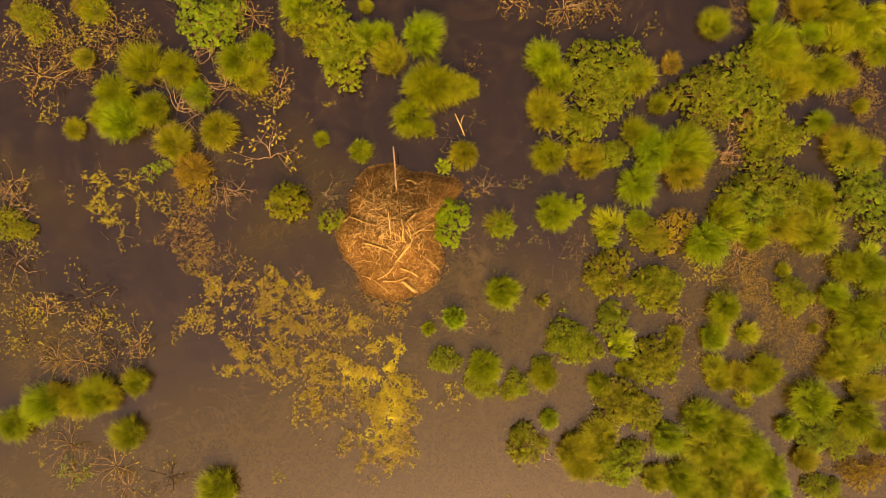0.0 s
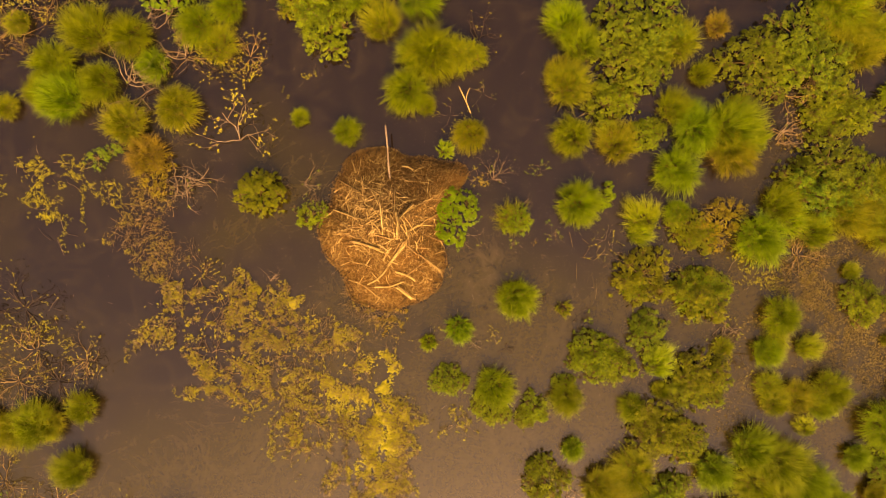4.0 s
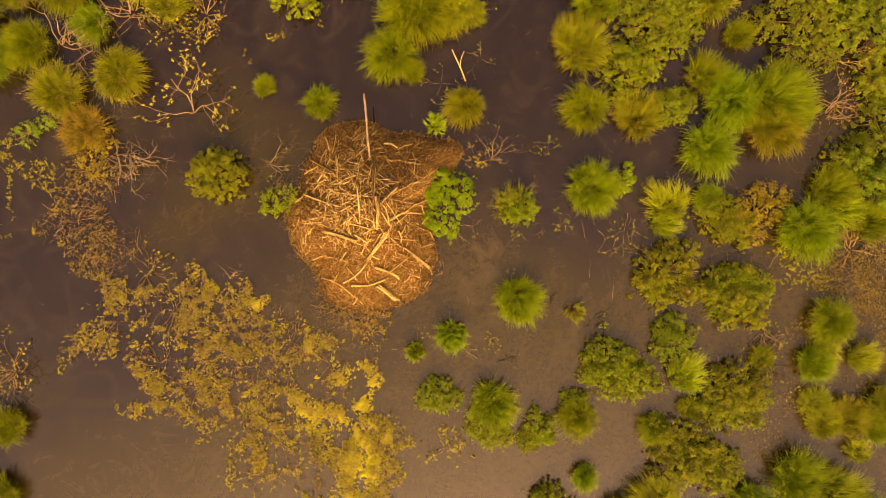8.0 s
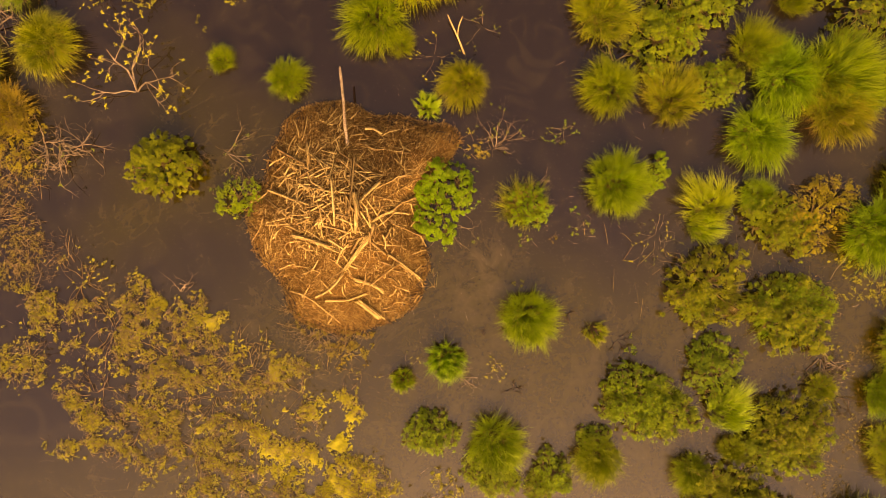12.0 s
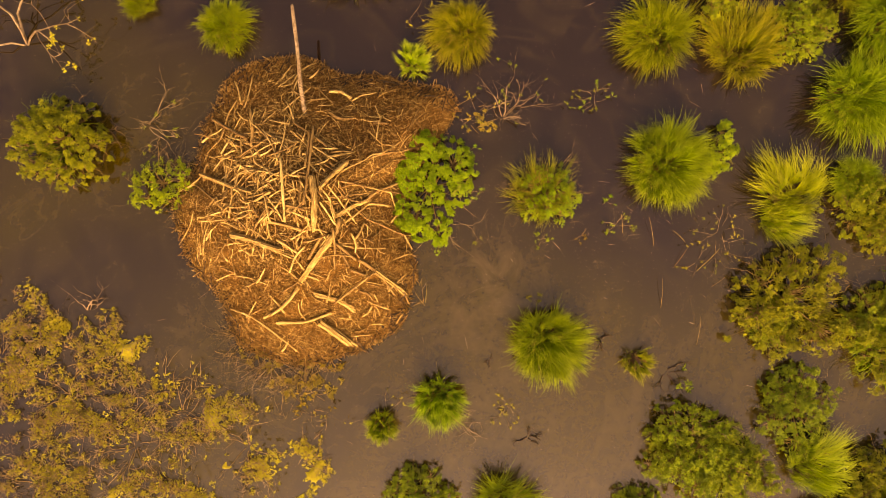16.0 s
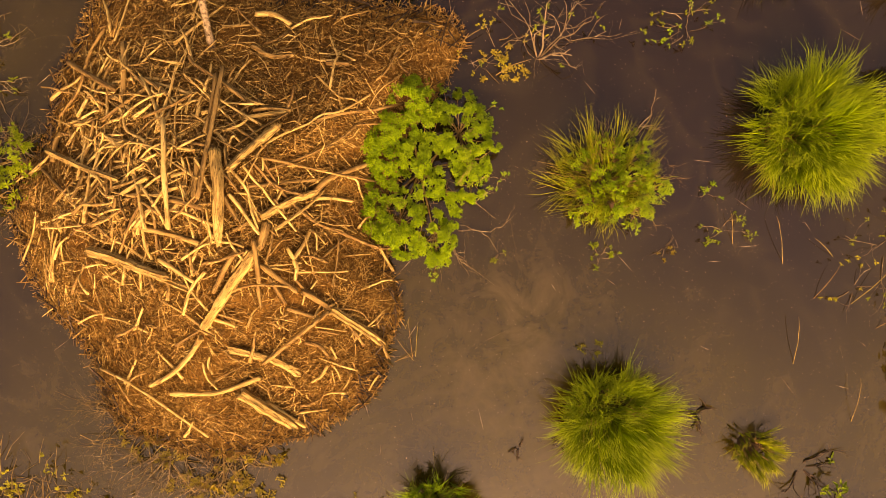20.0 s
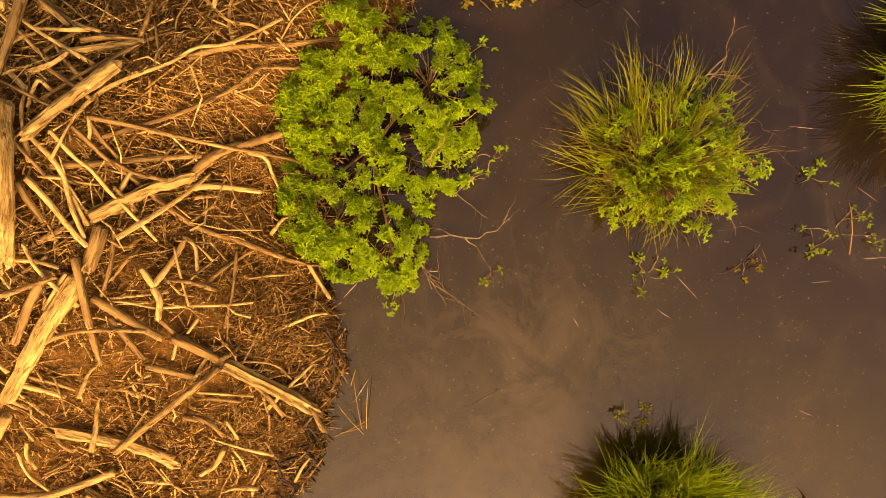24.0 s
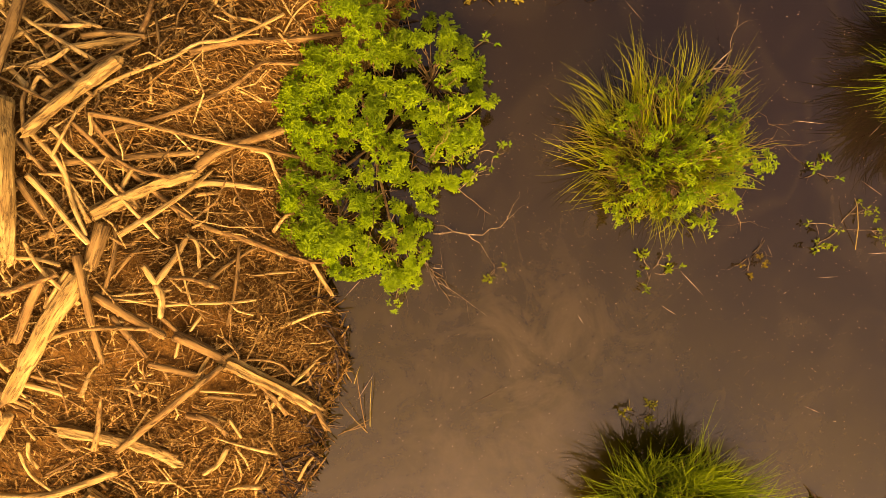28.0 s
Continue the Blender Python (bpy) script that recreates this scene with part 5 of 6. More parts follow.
place(SEDGE_YELLOW[1], 13.89, -4.18, 0.57, 0.50, 8)
place(SEDGE_GREEN[1], 12.81, -4.76, 0.48, 0.47, 133)
place(BUSH_GREEN[0], 13.95, -2.11, 0.53, 0.44, 113)
place(BUSH_GREEN[1], 14.26, -3.80, 0.57, 0.48, 62)
place(BUSH_GREEN[0], 14.10, -4.56, 0.53, 0.47, 173)
place(BUSH_RUSTY[0], 13.80, -8.46, 0.66, 0.60, 213)
place(BUSH_RUSTY[0], 13.37, -8.20, 0.48, 0.44, 137)
place(BUSH_RUSTY[0], 14.30, -8.19, 0.53, 0.45, 22)
place(BUSH_OLIVE[0], 12.71, -8.96, 0.53, 0.47, 122)
place(BUSH_OLIVE[1], 12.17, -8.79, 0.44, 0.42, 82)
place(BUSH_OLIVE[2], 13.14, -7.42, 0.57, 0.49, 92)
place(SEDGE_GREEN[2], 11.02, -9.01, 0.53, 0.47, 159)
place(SEDGE_GREEN[3], 14.36, -7.23, 0.48, 0.47, 271)
place(SEDGE_PALE[1], 13.84, -0.99, 0.44, 0.43, 148)
place(SEDGE_GREEN[0], -13.89, -6.13, 0.81, 0.76, 344)
place(SEDGE_GREEN[1], -12.14, -5.92, 0.83, 0.75, 177)
place(SEDGE_GREEN[2], -10.78, -5.46, 0.57, 0.57, 128)
place(SEDGE_GREEN[3], -15.05, -6.87, 0.70, 0.61, 9)
place(SEDGE_GREEN[0], -11.03, -7.23, 0.70, 0.69, 282)
place(SEDGE_GREEN[1], -7.95, -9.02, 0.78, 0.80, 263)
place(SEDGE_GREEN[2], -14.27, -6.36, 0.53, 0.50, 228)
place(SEDGE_YELLOW[2], -12.87, -6.01, 0.66, 0.56, 332)
place(SEDGE_YELLOW[0], -11.72, -5.86, 0.57, 0.52, 253)
place(SEDGE_YELLOW[1], -13.48, -5.87, 0.53, 0.49, 201)
place(BUSH_OLIVE[0], -7.72, -9.16, 0.44, 0.42, 157)
place(BUSH_FRESH[0], 4.05, 0.39, 0.18, 0.15, 117)

remove(SEDGE_GREEN + SEDGE_YELLOW + SEDGE_PALE + SEDGE_RUSTY + BUSH_GREEN + BUSH_OLIVE + BUSH_FRESH + BUSH_RUSTY)

# the bush that grows against the lodge, and the mixed tussock beside it
def lodge_bush():
    ob = bush_model(301, FRESH, 0.62, 0.72, 330, 7, 0.031, 0.012, 11, 1.38, 0.4, "fresh green leafy bush growing against the stick heap", whorls=20, loose=1.9)
    ob.location = (-0.09, 0.05, 0)
    snag(0.21, -0.50, 41, 0.75, "bare grey twigs trailing from a bush into the water", 4, 0.25, turn=-55, spread=1.3, radius=0.008, depth=2, name="bare_twig", category="twig")
    snag(0.36, -0.06, 42, 0.5, "bare grey twigs trailing from a bush over the water", 4, 0.35, turn=10, spread=1.6, radius=0.006, depth=2, name="bare_twig", category="twig")


def mixed_tussock():
    ob = tussock_model(302, "yellow", 0.6, 0.64, 1050, 0.0042, 0.3, (-0.05, 0.16), "yellow-green sedge tussock with fresh leafy sprigs growing through it")
    ob.location = (1.58, -0.05, 0)
    b = bush_model(303, FRESH, 0.56, 0.72, 150, 7, 0.028, 0.0105, 8, 0.85, 0.3, "fresh green leafy bog bush growing through a sedge tussock")
    b.location = (1.68, -0.1, 0)
    snag(1.89, 0.33, 43, 0.7, "bare grey twigs standing out of a sedge tussock", 2, 0.5, turn=55, spread=0.9, radius=0.007, depth=2, name="bare_twig", category="twig")


def shore_bush():
    ob = bush_model(304, FRESH, 0.6, 0.5, 42, 7, 0.045, 0.017, 7, 0.8, 0.3, "sparse yellow-green leafy bush at the lodge's edge")
    ob.location = (-4.11, 0.12, 0)


def round_bush():
    ob = bush_model(305, OLIVE, 0.75, 0.8, 300, 7, 0.042, 0.018, 10, 1.0, 0.3, "dense rounded olive bush standing alone in open water", grass=260)
    ob.location = (-5.57, 0.76, 0)


round_bush()
lodge_bush()
mixed_tussock()
shore_bush()


def near_tussock(x, y, seed, tone, r, h, n, lean, label):
    ob = tussock_model(seed, tone, 0.93 * r, h, int(n * 1.4), 0.0058, 0.1, lean, label, 0.62, 12)
    ob.location = (x, y, 0)


near_tussock(3.38, 0.39, 310, "green", 0.77, 0.62, 3200, (0.08, -0.03), "large bright green sedge tussock combed over to one side")
def side_bush():
    ob = bush_model(306, FRESH, 0.36, 0.42, 50, 7, 0.045, 0.018, 5, 1.3, 0.2, "yellow-green leafy bush leaning against a large sedge tussock", grass=120)
    ob.location = (4.12, 0.55, 0)


side_bush()
near_tussock(1.66, -2.26, 311, "green", 0.71, 0.58, 3000, (0.08, -0.1), "bright green sedge tussock with dead straw at its foot")
near_tussock(0.05, -3.11, 312, "green", 0.51, 0.5, 1500, (0.05, -0.1), "dense dark green sedge tussock in open water")
near_tussock(-0.81, -3.53, 313, "green", 0.31, 0.36, 900, (0.0, -0.05), "small dark green sedge tussock in open water")
near_tussock(-0.35, 1.89, 314, "pale", 0.34, 0.34, 800, (0.1, 0.05), "small pale green sedge tuft at the lodge's edge")
near_tussock(2.99, -2.54, 315, "yellow", 0.32, 0.28, 450, (0.2, -0.15), "thin low sedge tuft growing among drift twigs")


# ---------------------------------------------------------------- half-bare shrubs, snags and drift
def scrub(x, y, seed, size, leaves, tone=None):
    snag(x, y, seed, size, ("dark wet" if seed % 3 == 1 else "tan") + " twiggy half-bare shrub with sparse leaves in the pond", 9, 0.4, tone or MOSS, int(leaves * 6), DARK_TWIG if seed % 3 == 1 else TAN_TWIG, 0.015, 3, name="twiggy_shrub", category="shrub", leaf_len=0.036)


def white_snag(x, y, seed, size, turn, spread=2.5, stems=3):
    snag(x, y, seed, size, "bleached forked dead branches standing out of dark water", stems, 0.5, None, 0, TWIG, 0.022, 3, turn, spread)


def sprig(x, y, seed, size, tone=None, leaves=14):
    snag(x, y, seed, size, "small leafy sprig floating on the pond", 4, 0.3, tone or FRESH, leaves, TWIG, 0.004, 1, name="floating_sprig", category="sprig", leaf_len=0.03)


scrub(-13.92, -2.97, 501, 1.5, 26)
scrub(-12.46, -2.58, 502, 1.7, 20)
scrub(-12.19, -3.78, 503, 1.6, 26)
scrub(-12.69, -4.71, 504, 1.6, 10, RUSTY)
scrub(-11.53, -4.70, 505, 1.5, 14, RUSTY)
scrub(-10.65, -4.12, 506, 1.1, 14)
scrub(-13.57, -4.71, 507, 1.4, 10, RUSTY)
scrub(-14.62, -3.75, 508, 1.4, 18)
scrub(-13.45, 5.76, 511, 2.0, 26)
scrub(-12.69, 5.35, 512, 1.8, 14)
scrub(-14.04, 5.01, 513, 1.5, 20)
scrub(-13.04, 6.91, 514, 2.0, 36)
scrub(-14.09, 6.88, 515, 1.6, 26)
scrub(-11.34, 6.31, 516, 1.4, 10)
scrub(-11.52, 6.87, 517, 1.5, 16)
scrub(-10.49, 6.27, 518, 0.9, 14)
scrub(-6.69, 6.95, 519, 1.3, 12)
scrub(-6.65, 4.36, 520, 1.0, 12)
scrub(-5.82, 4.53, 521, 0.9, 16)
scrub(-11.59, -8.40, 522, 1.5, 8)
scrub(-9.65, -8.68, 523, 1.5, 8)
scrub(-11.21, -9.10, 524, 1.2, 4)
scrub(-13.02, -8.61, 525, 0.8, 26, FRESH)
scrub(-14.95, -1.25, 526, 1.5, 12)
scrub(-14.90, 0.95, 527, 1.2, 8)
scrub(3.69, 7.09, 528, 1.3, 12)
scrub(4.80, 7.14, 529, 1.5, 12)
scrub(2.03, 7.32, 530, 1.0, 8)
scrub(-13.20, -7.66, 531, 1.4, 6)
scrub(0.63, 5.01, 532, 0.9, 4)
scrub(-7.57, 4.62, 533, 1.2, 6)
scrub(9.17, 2.29, 534, 1.1, 5, RUSTY)
scrub(13.31, -7.65, 535, 1.4, 10, RUSTY)
scrub(9.15, 3.40, 536, 1.2, 8)
scrub(9.61, -1.09, 537, 1.2, 10, RUSTY)
scrub(7.78, -3.85, 538, 1.2, 6)
white_snag(-14.96, 1.34, 541, 1.0, -20)
white_snag(-14.82, 0.51, 542, 1.1, 0)
white_snag(-14.92, -1.45, 543, 1.5, 5)
white_snag(-7.74, 1.20, 544, 1.5, -15, 2.2, 5)
white_snag(-8.04, 6.05, 545, 1.4, -60, 3.5, 5)
white_snag(-9.19, 3.88, 546, 1.1, 60)
snag(-6.15, 2.2, 571, 1.9, "bare forked shrub with a few yellow-green leaves at its tips", 4, 0.9, MOSS, 90, TWIG, 0.024, 3, 112, 1.4, leaf_len=0.05)
snag(1.01, 1.08, 548, 1.1, "thin bare shrub rising from the pond with few leaves", 6, 0.7, OLIVE, 16, TWIG, 0.009, 3, 75, 1.2, leaf_len=0.035)
snag(-4.35, 1.00, 549, 0.9, "low bare twigs lying in dark water", 4, 0.15, OLIVE, 8, TWIG, 0.012, 3, -10, 1.4, leaf_len=0.045)
snag(-4.97, 0.94, 550, 0.8, "low dark twigs lying in dark water", 3, 0.15, None, 0, DARK_TWIG, 0.012, 3, 0, 1.6)
snag(-5.31, -1.84, 551, 0.7, "forked grey twigs standing out of floating moss", 3, 0.9, None, 0, TWIG, 0.011, 2, 100, 1.6)
snag(7.59, -2.95, 552, 0.9, "bleached dead branch hanging over the water", 2, 0.3, None, 0, TWIG, 0.018, 2, -80, 0.8)
snag(4.09, -3.40, 553, 0.8, "bleached dead branch beside a bush", 2, 0.3, None, 0, TWIG, 0.016, 2, -40, 1.0)
snag(3.17, -7.75, 554, 0.9, "dead branch leaning from a bush over the water", 2, 0.3, None, 0, TWIG, 0.016, 2, -60, 0.8)
snag(1.40, -3.72, 555, 0.42, "small dark driftwood stump with roots in the water", 4, 0.5, None, 0, DARK_TWIG, 0.016, 2, 0, 5.0)
snag(2.47, -2.24, 556, 0.36, "small black driftwood knot in the water", 4, 0.7, None, 0, DARK_TWIG, 0.03, 1, 90, 5.0)
snag(3.47, -2.75, 557, 0.7, "low dark drift twigs beside a sedge tuft", 5, 0.2, OLIVE, 6, DARK_TWIG, 0.01, 2, 0, 5.0)
snag(0.82, -2.56, 559, 0.2, "small dark driftwood chip in the water", 3, 0.6, None, 0, DARK_TWIG, 0.014, 1)
snag(0.39, -3.52, 560, 0.7, "pale drift twigs trailing from a tussock", 4, 0.15, None, 0, TWIG, 0.008, 2, -40, 1.6)
snag(0.17, -3.19, 561, 0.7, "pale drift twigs beside a tussock", 4, 0.15, None, 0, TWIG, 0.008, 2, -30, 1.6)
snag(-0.06, -5.93, 562, 0.9, "yellowing sprig of floating twigs and leaves", 6, 0.2, MOSS, 20, TWIG, 0.007, 2)
snag(-2.49, -2.59, 563, 1.0, "fan of bare twigs trailing from the lodge into the water", 6, 0.12, None, 0, TWIG, 0.008, 3, -110, 2.0)
snag(-1.85, -2.59, 564, 0.9, "fan of rusty twigs trailing from the lodge into the water", 6, 0.12, RUSTY, 18, TWIG, 0.006, 2, -80, 1.8)
snag(-3.51, 0.09, 565, 1.0, "fan of bare grey twigs reaching from the lodge over the water", 6, 0.2, None, 0, TWIG, 0.007, 2, 160, 1.2)
snag(3.37, 2.76, 566, 0.8, "bleached dead branch beside tussocks", 2, 0.3, None, 0, TWIG, 0.016, 2, 100, 0.8)
snag(3.71, 7.22, 567, 1.4, "long bleached drift branch at the pond's weedy edge", 2, 0.15, None, 0, TWIG, 0.03, 2, 30, 0.7)
sprig(2.73, -0.51, 571, 0.46, FRESH, 34)
sprig(1.59, -0.75, 572, 0.22)
sprig(0.65, -0.03, 573, 0.18, FRESH, 8)
sprig(0.64, -0.72, 574, 0.12, OLIVE, 4)
sprig(0.49, 0.59, 575, 0.34, FRESH, 14)
sprig(1.49, -1.63, 576, 0.2, MOSS, 12)
sprig(2.57, -0.17, 577, 0.2, FRESH, 8)
sprig(2.18, -0.67, 578, 0.25, RUSTY, 5)
sprig(2.36, 1.32, 579, 0.5, FRESH, 16)
sprig(0.63, 1.16, 580, 0.6, MOSS, 24)
sprig(2.36, 1.41, 581, 0.5, OLIVE, 14)
sprig(1.05, -3.27, 582, 0.4, MOSS, 12)
sprig(1.03, -3.41, 583, 0.4, MOSS, 10)
sprig(4.21, -0.68, 584, 0.9, OLIVE, 14)
sprig(4.29, -0.59, 585, 0.7, MOSS, 12)
sprig(3.93, -1.07, 586, 0.5, MOSS, 8)
sprig(-0.74, -3.36, 587, 0.8, MOSS, 14)
sprig(-0.18, 2.89, 588, 0.7, MOSS, 14)
sprig(0.77, 3.49, 589, 0.9, OLIVE, 16)


def moss_brush(x, y, seed, size):
    snag(x, y, seed, size, "low brown brushwood poking out of floating moss", 8, 0.22, MOSS, 50, TAN_TWIG, 0.008, 3, name="low_brush", category="brushwood", leaf_len=0.04)


moss_brush(-4.61, -3.91, 601, 1.3)
moss_brush(-3.84, -3.43, 602, 1.2)
moss_brush(-5.56, -3.15, 603, 1.3)
moss_brush(-6.71, -2.57, 604, 1.3)
moss_brush(-5.00, -5.07, 605, 1.2)
moss_brush(-6.15, -4.50, 606, 1.2)
moss_brush(-7.11, -3.92, 607, 1.1)
moss_brush(-4.04, -5.84, 608, 1.1)
moss_brush(-4.62, -6.62, 609, 1.0)
moss_brush(-8.46, -3.16, 610, 1.0)
moss_brush(-2.88, -3.90, 611, 1.0)
moss_brush(-7.28, -1.62, 612, 1.0)
moss_brush(-3.84, -4.68, 613, 1.1)
moss_brush(-1.92, -5.64, 614, 0.9)


def white_stick():
    rng = np.random.default_rng(61)
    root = thing("drift_stick", 0.22, 3.29, 0, "bleached forked drift stick lying in open water", "drift stick")
    verts, faces = [], []
    knotty(verts, faces, [(0.18, -0.34, 0.0), (0.05, -0.05, 0.12), (-0.14, 0.34, 0.2)], 0.02, rng, 8, 0.6)
    knotty(verts, faces, [(0.05, -0.05, 0.12), (0.07, 0.12, 0.22), (0.14, 0.28, 0.3)], 0.012, rng, 7, 0.6)
    part("shaft", mesh_of("shaft", verts, faces, PEELED, True), root)


white_stick()


# ---------------------------------------------------------------- floating moss and weed
LATTICE = np.random.default_rng(77).uniform(0, 1, (256, 256))


def grain(x, y, scale):
    """Smooth random values between 0 and 1 over the plan."""
    x, y = x * scale + 100, y * scale + 100
    i, j = np.int64(np.floor(x)), np.int64(np.floor(y))
    f, g = x - i, y - j
    f, g = f * f * (3 - 2 * f), g * g * (3 - 2 * g)
    v = lambda a, b: LATTICE[a % 256, b % 256]
    return (v(i, j) * (1 - f) + v(i + 1, j) * f) * (1 - g) + (v(i, j + 1) * (1 - f) + v(i + 1, j + 1) * f) * g


def moss_holds(px, py, x, y, r, dense, cut):
    """Whether moss grows at these places of a blob: thick in its middle, broken into shreds and strings by the grain."""
    q = np.hypot(px - x, py - y) / (1.45 * r)
    g = 0.4 * grain(px, py, 1.9) + 0.35 * grain(px + 7, py, 5.3) + 0.25 * grain(px, py + 9, 14.0)
    ridge = 1 - np.abs(2 * grain(px + 31, py - 12, 1.7) - 1)
    vein = 1 - np.abs(2 * grain(px - 17, py + 5, 3.6) - 1)
    return 0.55 * g + 0.25 * ridge + 0.2 * vein > cut + 0.22 * (1 - dense) - 0.1 * (1 - q) + 0.2 * q**3


def floating(name, seed, mat, label, blobs, per_m2, size, high=0.05, cut=0.5, tuft=8):
    """A mat of small leaves on the water, in low tufts."""
    rng = np.random.default_rng(seed)
    cs = []
    for x, y, r, dense in blobs:
        n = int(per_m2 * math.pi * r * r * (0.35 + dense) / tuft) + 1
        q, a = r * 1.45 * np.sqrt(rng.uniform(0, 1, n)), rng.uniform(0, 6.2832, n)
        px, py = x + q * np.cos(a), y + q * np.sin(a)
        keep = moss_holds(px, py, x, y, r, dense, cut + rng.normal(0, 0.015, n))
        px, py = np.repeat(px[keep], tuft), np.repeat(py[keep], tuft)
        wide = np.repeat(rng.uniform(0.015, 0.055, keep.sum()), tuft)
        tall = np.repeat(rng.uniform(0.25, 1.0, keep.sum()) ** 1.5, tuft) * high
        e, b = np.sqrt(rng.uniform(0, 1, len(px))), rng.uniform(0, 6.2832, len(px))
        cs.append(np.stack([px + wide * e * np.cos(b), py + wide * e * np.sin(b), 0.004 + tall * (1 - e * e) * rng.uniform(0.5, 1.0, len(px))], -1))
    c = np.concatenate(cs)
    v = leaf_arrays(rng, c, np.tile([0, 0, 0.3], (len(c), 1)), 4, size, size * 0.55, 1.3)
    ob = new(name, leaf_mesh(name, v, mat))
    return tagged(ob, label, "floating weed", kind="stuff")


def moss_sheet(name, mat, label, blobs, cut, step=0.036, high=0.05):
    """The closed carpet under the loose moss: low cushions with torn edges and holes."""
    bs = np.array(blobs)
    x0, y0 = (bs[:, :2] - 1.5 * bs[:, 2:3]).min(0)
    x1, y1 = (bs[:, :2] + 1.5 * bs[:, 2:3]).max(0)
    px, py = np.meshgrid(np.arange(x0, x1, step), np.arange(y0, y1, step))
    bed = np.zeros(px.shape)
    for x, y, r, dense in blobs:
        q = np.hypot(px - x, py - y) / (1.35 * r)
        bed = np.maximum(bed, (0.45 + 0.55 * dense) * np.clip(1 - q**2.2, 0, 1))
    g = 0.3 * grain(px, py, 1.9) + 0.35 * grain(px + 7, py, 5.3) + 0.35 * grain(px, py + 9, 13.0)
    ridge = 1 - np.abs(2 * grain(px + 31, py - 12, 1.7) - 1)
    field = np.minimum(0.75 * g + 0.25 * ridge + 0.34 * bed - cut, 0.5 * bed - 0.06)
    z = np.where(field > 0, 0.006 + high * np.clip(field * 5, 0, 1) ** 0.6 * (0.5 + 0.8 * grain(px, py, 9.0)), -0.015)
    wob = step * 0.35
    vx, vy = px + wob * (2 * grain(px, py, 40.0) - 1), py + wob * (2 * grain(px + 3, py, 43.0) - 1)
    rows, cols = px.shape
    on = field > 0
    keep = on[:-1, :-1] | on[1:, :-1] | on[:-1, 1:] | on[1:, 1:]
    i, j = np.nonzero(keep)
    quads = np.stack([i * cols + j, i * cols + j + 1, (i + 1) * cols + j + 1, (i + 1) * cols + j], -1)
    used, back = np.unique(quads, return_inverse=True)
    verts = np.stack([vx.ravel()[used], vy.ravel()[used], z.ravel()[used]], -1)
    ob = new(name, mesh_of(name, verts.tolist(), back.reshape(-1, 4).tolist(), mat, True))
    return tagged(ob, label, "floating weed", kind="stuff")


def strewn(name, seed, mat, label, blobs, per_m2, long, thick, high=0.06, category="dead grass", cut=None):
    """Stalks strewn flat over a patch, in sheaves that lie much the same way."""
    rng = np.random.default_rng(seed)
    verts, faces = [], []
    for x, y, r, dense in blobs:
        sheaf = rng.uniform(0, 3.14)
        for _ in range(int(per_m2 * math.pi * r * r * dense)):
            q, a = r * math.sqrt(rng.uniform()), rng.uniform(0, 6.2832)
            px, py = x + q * math.cos(a), y + q * math.sin(a)
            if cut and not moss_holds(px, py, x, y, r, dense, cut):
                continue
            w = sheaf + rng.normal(0, 0.9)
            ln = long * rng.uniform(0.4, 1.3)
            dx, dy = math.cos(w) * ln / 2, math.sin(w) * ln / 2
            z0, z1 = rng.uniform(0.004, high), rng.uniform(0.004, high)
            bow = rng.normal(0, 0.1) * ln
            tube(verts, faces, [(px - dx, py - dy, z0), (px - dy / ln * bow, py + dx / ln * bow, max(z0, z1) + 0.01), (px + dx, py + dy, z1)], [thick, thick, thick * 0.4], 3, False)
    ob = new(name, mesh_of(name, verts, faces, mat))
    return tagged(ob, label, category, kind="stuff")


MAT_A = [
    (-4.6, -4.7, 0.86, 0.5),
    (-4.2, -3.7, 0.86, 0.55),
    (-5.8, -3.2, 0.95, 0.45),
    (-5.0, -2.6, 0.73, 0.5),
    (-6.9, -2.4, 0.95, 0.4),
    (-8.1, -2.2, 0.48, 0.6),
    (-8.7, -3.2, 0.67, 0.3),
    (-7.1, -4.1, 0.86, 0.4),
    (-6.4, -5.1, 0.76, 0.35),
    (-4.8, -6.3, 0.76, 0.3),
    (-3.5, -7.6, 0.67, 0.5),
    (-2.1, -7.6, 0.86, 0.6),
    (-2.9, -8.4, 0.48, 0.35),
    (-1.9, -3.9, 0.48, 0.4),
    (-9.1, -3.8, 0.48, 0.2),
    (-3.1, -3.5, 0.53, 0.5),
    (-7.7, -4.7, 0.48, 0.3),
    (-5.8, -4.3, 0.95, 0.5),
    (-4.1, -5.7, 0.86, 0.5),
    (-3.1, -4.7, 0.76, 0.6),
    (-2.9, -6.4, 0.86, 0.7),
    (-1.7, -5.5, 0.67, 0.5),
    (-7.3, -1.8, 0.57, 0.4),
    (-1.5, -6.6, 0.42, 0.6),
    (-6.2, -2.0, 0.53, 0.45),
]
